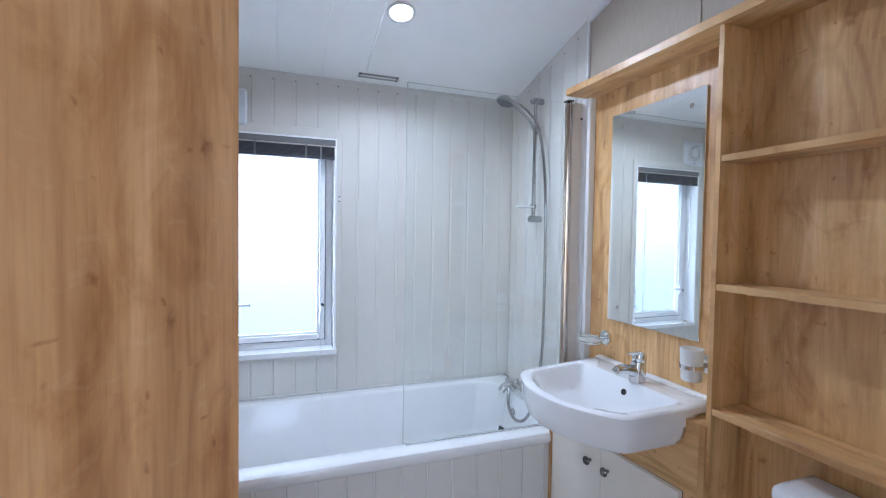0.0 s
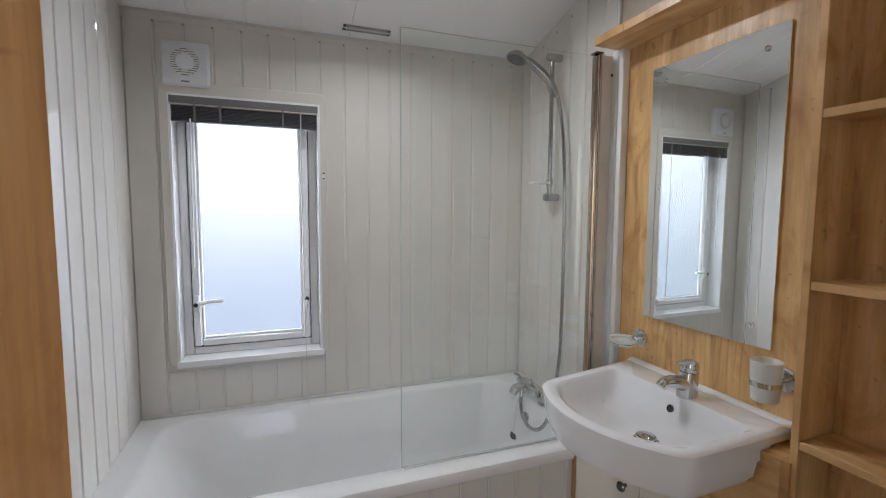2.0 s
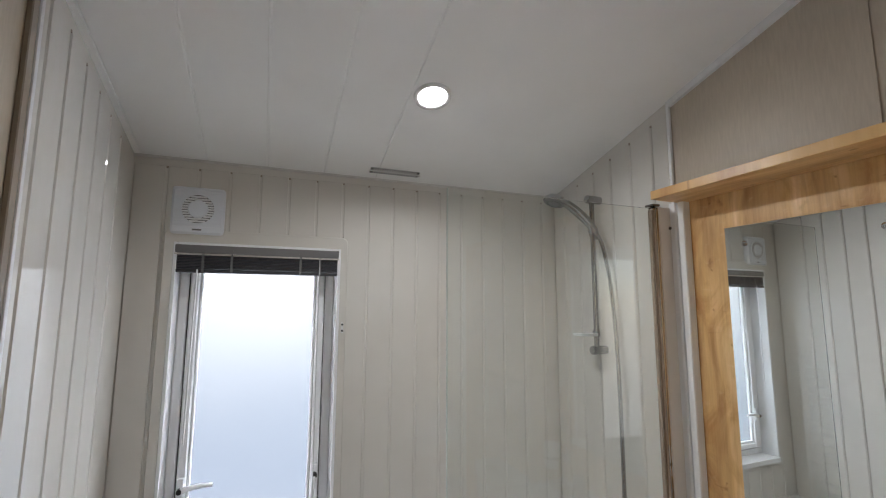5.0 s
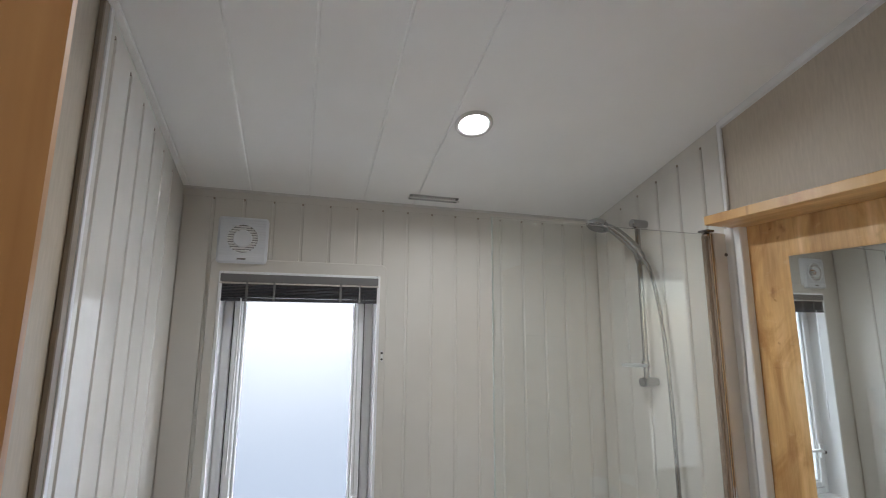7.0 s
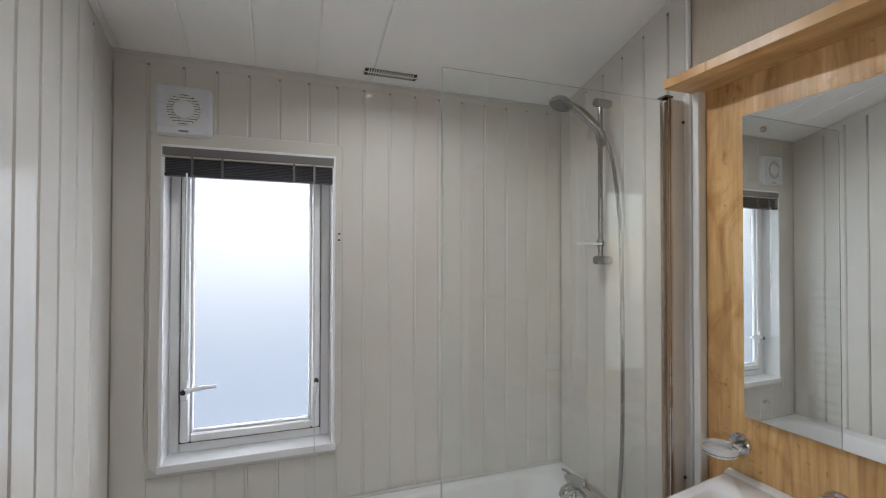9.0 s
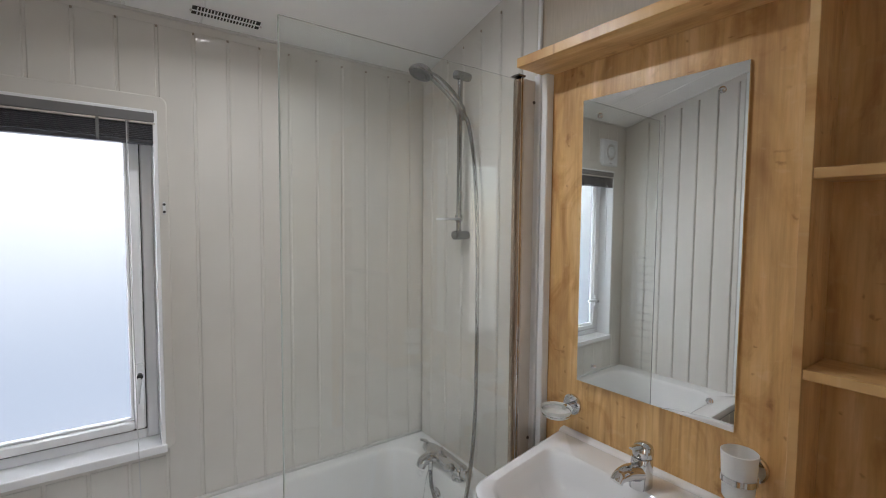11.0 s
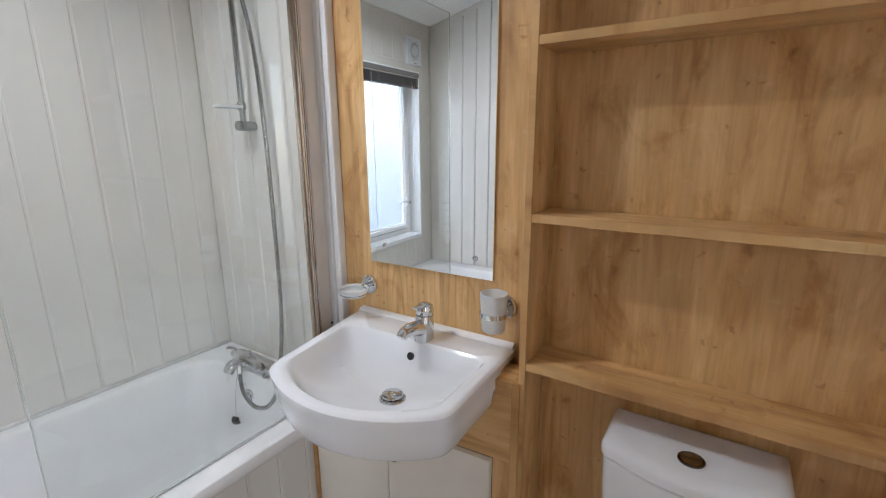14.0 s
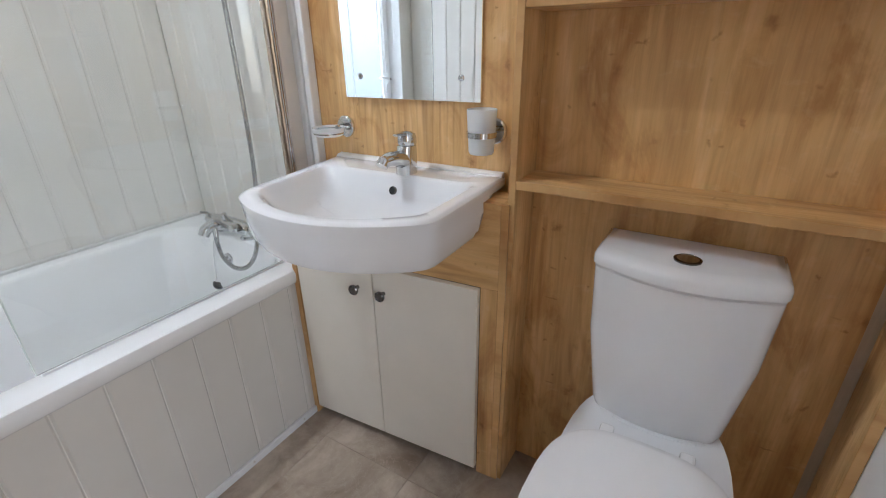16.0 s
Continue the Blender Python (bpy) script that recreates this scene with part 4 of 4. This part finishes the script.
low3 = basin_outline(0.12, 0.10, 0.205, 0.262, 0.300, 0.02)
low4 = basin_outline(0.05, 0.045, 0.225, 0.25, 0.262, 0.02)
hull_t = basin_outline(0.266, 0.243, 0.0, 0.378, 0.468, 0.055)
hull_1 = basin_outline(0.258, 0.241, 0.10, 0.376, 0.466, 0.058)
hull_2 = basin_outline(0.246, 0.236, 0.150, 0.370, 0.458, 0.06)
hull_3 = basin_outline(0.238, 0.230, 0.165, 0.364, 0.450, 0.065)
hull_4 = basin_outline(0.205, 0.205, 0.18, 0.342, 0.428, 0.07)
rings = [bring(hull_4, 0.7540, 4), bring(hull_3, 0.7570, 4), bring(hull_2, 0.770, 4), bring(hull_1, 0.810, 4), bring(hull_t, 0.840, 4), bring(slab, 0.848, 4), bring(slab, 0.859, 4), bring(slab_in, 0.8635, 4), bring(top_edge, 0.8655, 4),
         bring(lip, 0.8650, 3, 0), bring(mouth, 0.8625, 3, 0), bring(mouth2, 0.857, 3, 0), bring(low1, 0.815, 5, 0), bring(low2, 0.785, 14, 0), bring(low3, 0.772, 30, 0), bring(low4, 0.7650, 20, 0)]
part("bowl", loft(rings, (True, True)), PORCELAIN, basin, smooth=True)
bm = loft([[basin_map(u, d, z) for u, d, z in ((s, -0.001, 0.860), (s, 0.026, 0.860), (s, 0.022, 0.8675), (s, 0.015, 0.8715), (s, -0.001, 0.8730))] for s in [-0.262 + 0.524 * k / 10 for k in range(11)]])
part("upstand", bm, PORCELAIN, basin, smooth=True)
om = Matrix.Translation(basin_map(-0.006, 0.1325, 0.828)) @ pose(0, 0, 0, 0, -72, 0)
part("overflow", revolve([(0.0105, -0.003), (0.0105, 0.0012), (0.0085, 0.0022), (0.0078, 0.0)], om, 20), PEWTER, basin, "dark overflow ring", True)
# Solid black disc in place of a hollow, shaded opening.
part("overflow_hole", revolve([(0.0078, -0.002), (0.0078, 0.0008), (0.0005, 0.0008)], om, 16), BLACK, basin)
wm = Matrix.Translation(basin_map(-0.016, 0.240, 0.7660))
part("waste", revolve([(0.033, -0.002), (0.033, 0.003), (0.029, 0.0055), (0.027, 0.003), (0.024, 0.003)], wm, 28), CHROME, basin, smooth=True)
part("waste_plug", revolve([(0.024, 0.002), (0.0275, 0.011), (0.0255, 0.0145), (0.018, 0.0175), (0.0005, 0.019)], wm, 28), CHROME, basin, smooth=True)

tap = thing("basin_tap", "chrome single-lever basin mixer tap", "tap", tuple(basin_map(-0.026, 0.090, 0.863)), -4)
part("body", loft([rounded_ring(-0.027, -0.024, 0.027, 0.024, 0.022, 0.0), rounded_ring(-0.027, -0.024, 0.027, 0.024, 0.022, 0.006), rounded_ring(-0.026, -0.0235, 0.027, 0.0235, 0.021, 0.035), rounded_ring(-0.019, -0.0225, 0.027, 0.0225, 0.020, 0.070)]), CHROME, tap, smooth=True)
part("spout", tube(smooth_path([(0.004, 0, 0.030), (-0.022, 0, 0.040), (-0.055, 0, 0.047), (-0.080, 0, 0.045), (-0.090, 0, 0.036)]), lambda t: 0.0235 - 0.0090 * min(1, t * 1.2), 18), CHROME, tap, smooth=True)
cap = part("cap", revolve([(0.0215, 0.0), (0.0235, 0.005), (0.0235, 0.018), (0.0205, 0.027), (0.0120, 0.0325), (0.0005, 0.034)], Matrix.Translation((0.006, 0, 0.070)), 28), CHROME, tap, smooth=True)
part("lever", loft([[Vector((x, w * c, 0.094 + 0.10 * (-x) + h * s)) for c, s in ((1, 0), (0.7, 0.7), (0, 1), (-0.7, 0.7), (-1, 0), (0, -0.6))] for x, w, h in ((0.02, 0.012, 0.006), (0.0, 0.015, 0.008), (-0.02, 0.013, 0.006), (-0.036, 0.009, 0.004))]), CHROME, cap, smooth=True)


def wall_holder(name, label, category, y, z, dish):
    ob = thing(name, label, category, (RX, y, z))
    part("rose", revolve([(0.0300, 0.0), (0.0300, 0.008), (0.0265, 0.011), (0.0005, 0.0115)], pose(0, 0, 0, 0, -90, 0), 28), CHROME, ob, smooth=True)
    part("arm", rod((-0.008, 0, 0), (-0.042, 0, 0.0), 0.0075, seg=14), CHROME, ob, smooth=True)
    cx, r = (-0.075, 0.041) if dish else (-0.075, 0.034)
    zz = -0.004 if dish else 0.003
    part("ring", loft([[Vector((cx + rr * math.cos(a), rr * math.sin(a), zz + h)) for rr, h in ((r, -0.006), (r, 0.006), (r - 0.0022, 0.006), (r - 0.0022, -0.006))] for a in [2 * math.pi * k / 36 for k in range(36)]], loop=True), CHROME, ob, smooth=True)
    return ob, cx, zz


soap, cx, zz = wall_holder("soap_dish", "frosted glass soap dish in a chrome wall ring", "soap dish", 1.403, 0.949, True)
part("dish", revolve([(0.0005, -0.013), (0.034, -0.013), (0.0385, -0.010), (0.0445, 0.009), (0.0450, 0.011), (0.0430, 0.0105), (0.035, -0.006), (0.0005, -0.009)], Matrix.Translation((cx, 0, zz)), 36), CUPGLASS, soap, "frosted glass dish", True)
cup, cx, zz = wall_holder("tumbler_holder", "frosted glass tumbler in a chrome wall ring", "tumbler", 0.937, 0.969, False)
part("tumbler", revolve([(0.0005, -0.034), (0.026, -0.034), (0.0285, -0.030), (0.0335, 0.062), (0.0320, 0.063), (0.0310, 0.060), (0.0262, -0.029), (0.0005, -0.030)], Matrix.Translation((cx, 0, zz - 0.009)), 36), CUPGLASS, cup, "frosted glass tumbler", True)

# ---- toilet ----
toilet = thing("toilet", "white close-coupled toilet with the lid down", "toilet", (RX, 0.488, 0))


def bow_ring(w, back, front, bow, z, r=0.030, n=10):
    """A plan outline with a flat back, round front corners and a bowed front; x runs out from the wall."""
    turn = [radians(15 * k) for k in range(7)]
    near = [Vector((-(front - r + r * math.sin(a)), -(w - r + r * math.cos(a)), z)) for a in turn]
    far = [Vector((p.x, -p.y, z)) for p in reversed(near)]
    bowed = [Vector((-(front + bow * (1 - t * t)), t * (w - r), z)) for t in (-1 + 2 * k / n for k in range(1, n))]
    return [Vector((-back, w, z)), Vector((-back, -w, z))] + near + bowed + far


part("cistern", loft([bow_ring(0.100, 0.03, 0.115, 0.012, 0.385), bow_ring(0.122, 0.016, 0.135, 0.016, 0.392), bow_ring(0.130, 0.010, 0.142, 0.020, 0.42), bow_ring(0.153, 0.006, 0.155, 0.027, 0.60), bow_ring(0.1590, 0.005, 0.1595, 0.030, 0.748), bow_ring(0.1560, 0.007, 0.1565, 0.030, 0.7515), bow_ring(0.1560, 0.007, 0.1565, 0.030, 0.755)]), PORCELAIN, toilet, smooth=True)
lid = part("cistern_lid", loft([bow_ring(0.159, 0.004, 0.161, 0.030, 0.7552), bow_ring(0.162, 0.003, 0.164, 0.031, 0.7570), bow_ring(0.162, 0.004, 0.164, 0.031, 0.772), bow_ring(0.159, 0.008, 0.161, 0.030, 0.779), bow_ring(0.152, 0.014, 0.154, 0.029, 0.7845), bow_ring(0.136, 0.026, 0.140, 0.027, 0.787)]), PORCELAIN, toilet, smooth=True)
fm = Matrix.Translation((-0.126, 0.0, 0.7866))
# Pewter tone carries the dark reflections of the chrome ring.
btn = part("flush_button", revolve([(0.024, 0.0), (0.024, 0.003), (0.0205, 0.0048), (0.0195, 0.0035)], fm, 28), PEWTER, lid, "round chrome flush button", True)
part("push_plate", revolve([(0.0190, 0.001), (0.0190, 0.0038), (0.0005, 0.0042)], fm, 24), STEELCHROME, btn)


def pan_ring(w, back, front, z, n=40, sq=2.4):
    c, h = -(back + front) / 2, (front - back) / 2
    out = []
    for k in range(n):
        a = 2 * math.pi * k / n
        ca, sa = math.cos(a), math.sin(a)
        e = 2 / (sq if ca > 0 else 2.1)
        out.append(Vector((c + h * math.copysign(abs(ca) ** e, ca), w * math.copysign(abs(sa) ** e, sa), z)))
    return out


part("pan", loft([pan_ring(0.105, 0.06, 0.50, 0.0, sq=4), pan_ring(0.100, 0.06, 0.49, 0.05, sq=4), pan_ring(0.098, 0.05, 0.47, 0.15, sq=4), pan_ring(0.120, 0.04, 0.52, 0.25, sq=4), pan_ring(0.142, 0.03, 0.60, 0.34, sq=3.2), pan_ring(0.157, 0.03, 0.635, 0.385, sq=3.2), pan_ring(0.157, 0.04, 0.64, 0.398, sq=3.2)]), PORCELAIN, toilet, smooth=True)
part("coupling", loft([bow_ring(0.112, 0.012, 0.15, 0.012, 0.3985), bow_ring(0.112, 0.012, 0.15, 0.012, 0.3995)]), PORCELAIN, toilet)
part("seat", loft([pan_ring(0.168, 0.232, 0.655, 0.3985, sq=3), pan_ring(0.172, 0.229, 0.660, 0.404, sq=3), pan_ring(0.172, 0.229, 0.660, 0.412, sq=3), pan_ring(0.168, 0.232, 0.656, 0.4165, sq=3)]), SEAT, toilet, smooth=True)
part("seat_lid", loft([pan_ring(0.169, 0.230, 0.658, 0.4185, sq=3), pan_ring(0.173, 0.228, 0.662, 0.423, sq=3), pan_ring(0.172, 0.230, 0.660, 0.432, sq=3), pan_ring(0.164, 0.243, 0.645, 0.438, sq=3), pan_ring(0.10, 0.25, 0.56, 0.441, sq=3)]), SEAT, toilet, "white plastic toilet lid, closed", True)
for y in (-0.075, 0.075):
    part("hinge", box(-0.242, y - 0.014, 0.4, -0.205, y + 0.014, 0.426, 0.006, 2), SEAT, toilet)

# ---- chrome ladder radiator ----
rad = thing("towel_radiator", "black and chrome ladder towel radiator on the wall", "radiator", (LX - 0.006, 0, 0))
for y in (1.433, 1.000):
    upright = part("upright", box(0.012, y - 0.020, 0.54, 0.038, y + 0.020, 1.318, 0.004, 2), CHROME, rad)
    part("cap", rod((0.025, y, 1.3183), (0.025, y, 1.327), 0.014, 0.012, 18, bevel=0.002), BLACK, upright, "dark end cap")
    for z in (0.66, 1.22):
        part("wall_bracket", rod((0.0005, y, z), (0.0125, y, z), 0.008, seg=12), CHROME, rad)
for k in range(14):
    z = 1.275 - 0.05 * k - (0.05 if k > 4 else 0) - (0.05 if k > 9 else 0)
    if z > 0.55:
        part("bar", rod((0.040, 1.005, z), (0.040, 1.428, z), 0.0105, seg=14, bevel=0.003), CHROME, rad, smooth=True)

# ---- floor tiles of the vinyl, one mesh per size ----
floor = bpy.data.objects["floor"]
tiles = {}
S = 0.325
for i in range(-5, 2):
    for k in range(-4, 2):
        x0, x1 = max(0.992 + S * i, -0.42), min(0.992 + S * (i + 1), 1.255)
        y0, y1 = max(1.062 + S * k, 0.0), min(1.062 + S * (k + 1), 1.51)
        if x1 - x0 < 0.02 or y1 - y0 < 0.02:
            continue
        key = (round(x1 - x0, 3), round(y1 - y0, 3))
        if key not in tiles:
            w, h = key[0] / 2 - 0.0008, key[1] / 2 - 0.0008
            bm = loft([[Vector((-w, -h, 0.0)), Vector((w, -h, 0.0)), Vector((w, h, 0.0)), Vector((-w, h, 0.0))], [Vector((-w + 0.0006, -h + 0.0006, 0.0015)), Vector((w - 0.0006, -h + 0.0006, 0.0015)), Vector((w - 0.0006, h - 0.0006, 0.0015)), Vector((-w + 0.0006, h - 0.0006, 0.0015))]], (False, True))
            me = bpy.data.meshes.new("tile")
            bmesh.ops.recalc_face_normals(bm, faces=bm.faces[:])
            bm.to_mesh(me)
            bm.free()
            me.materials.append(VINYL)
            tiles[key] = me
        ob = new("tile", tiles[key])
        ob.location = ((x0 + x1) / 2, (y0 + y1) / 2, 0.0002)
        ob.parent = floor
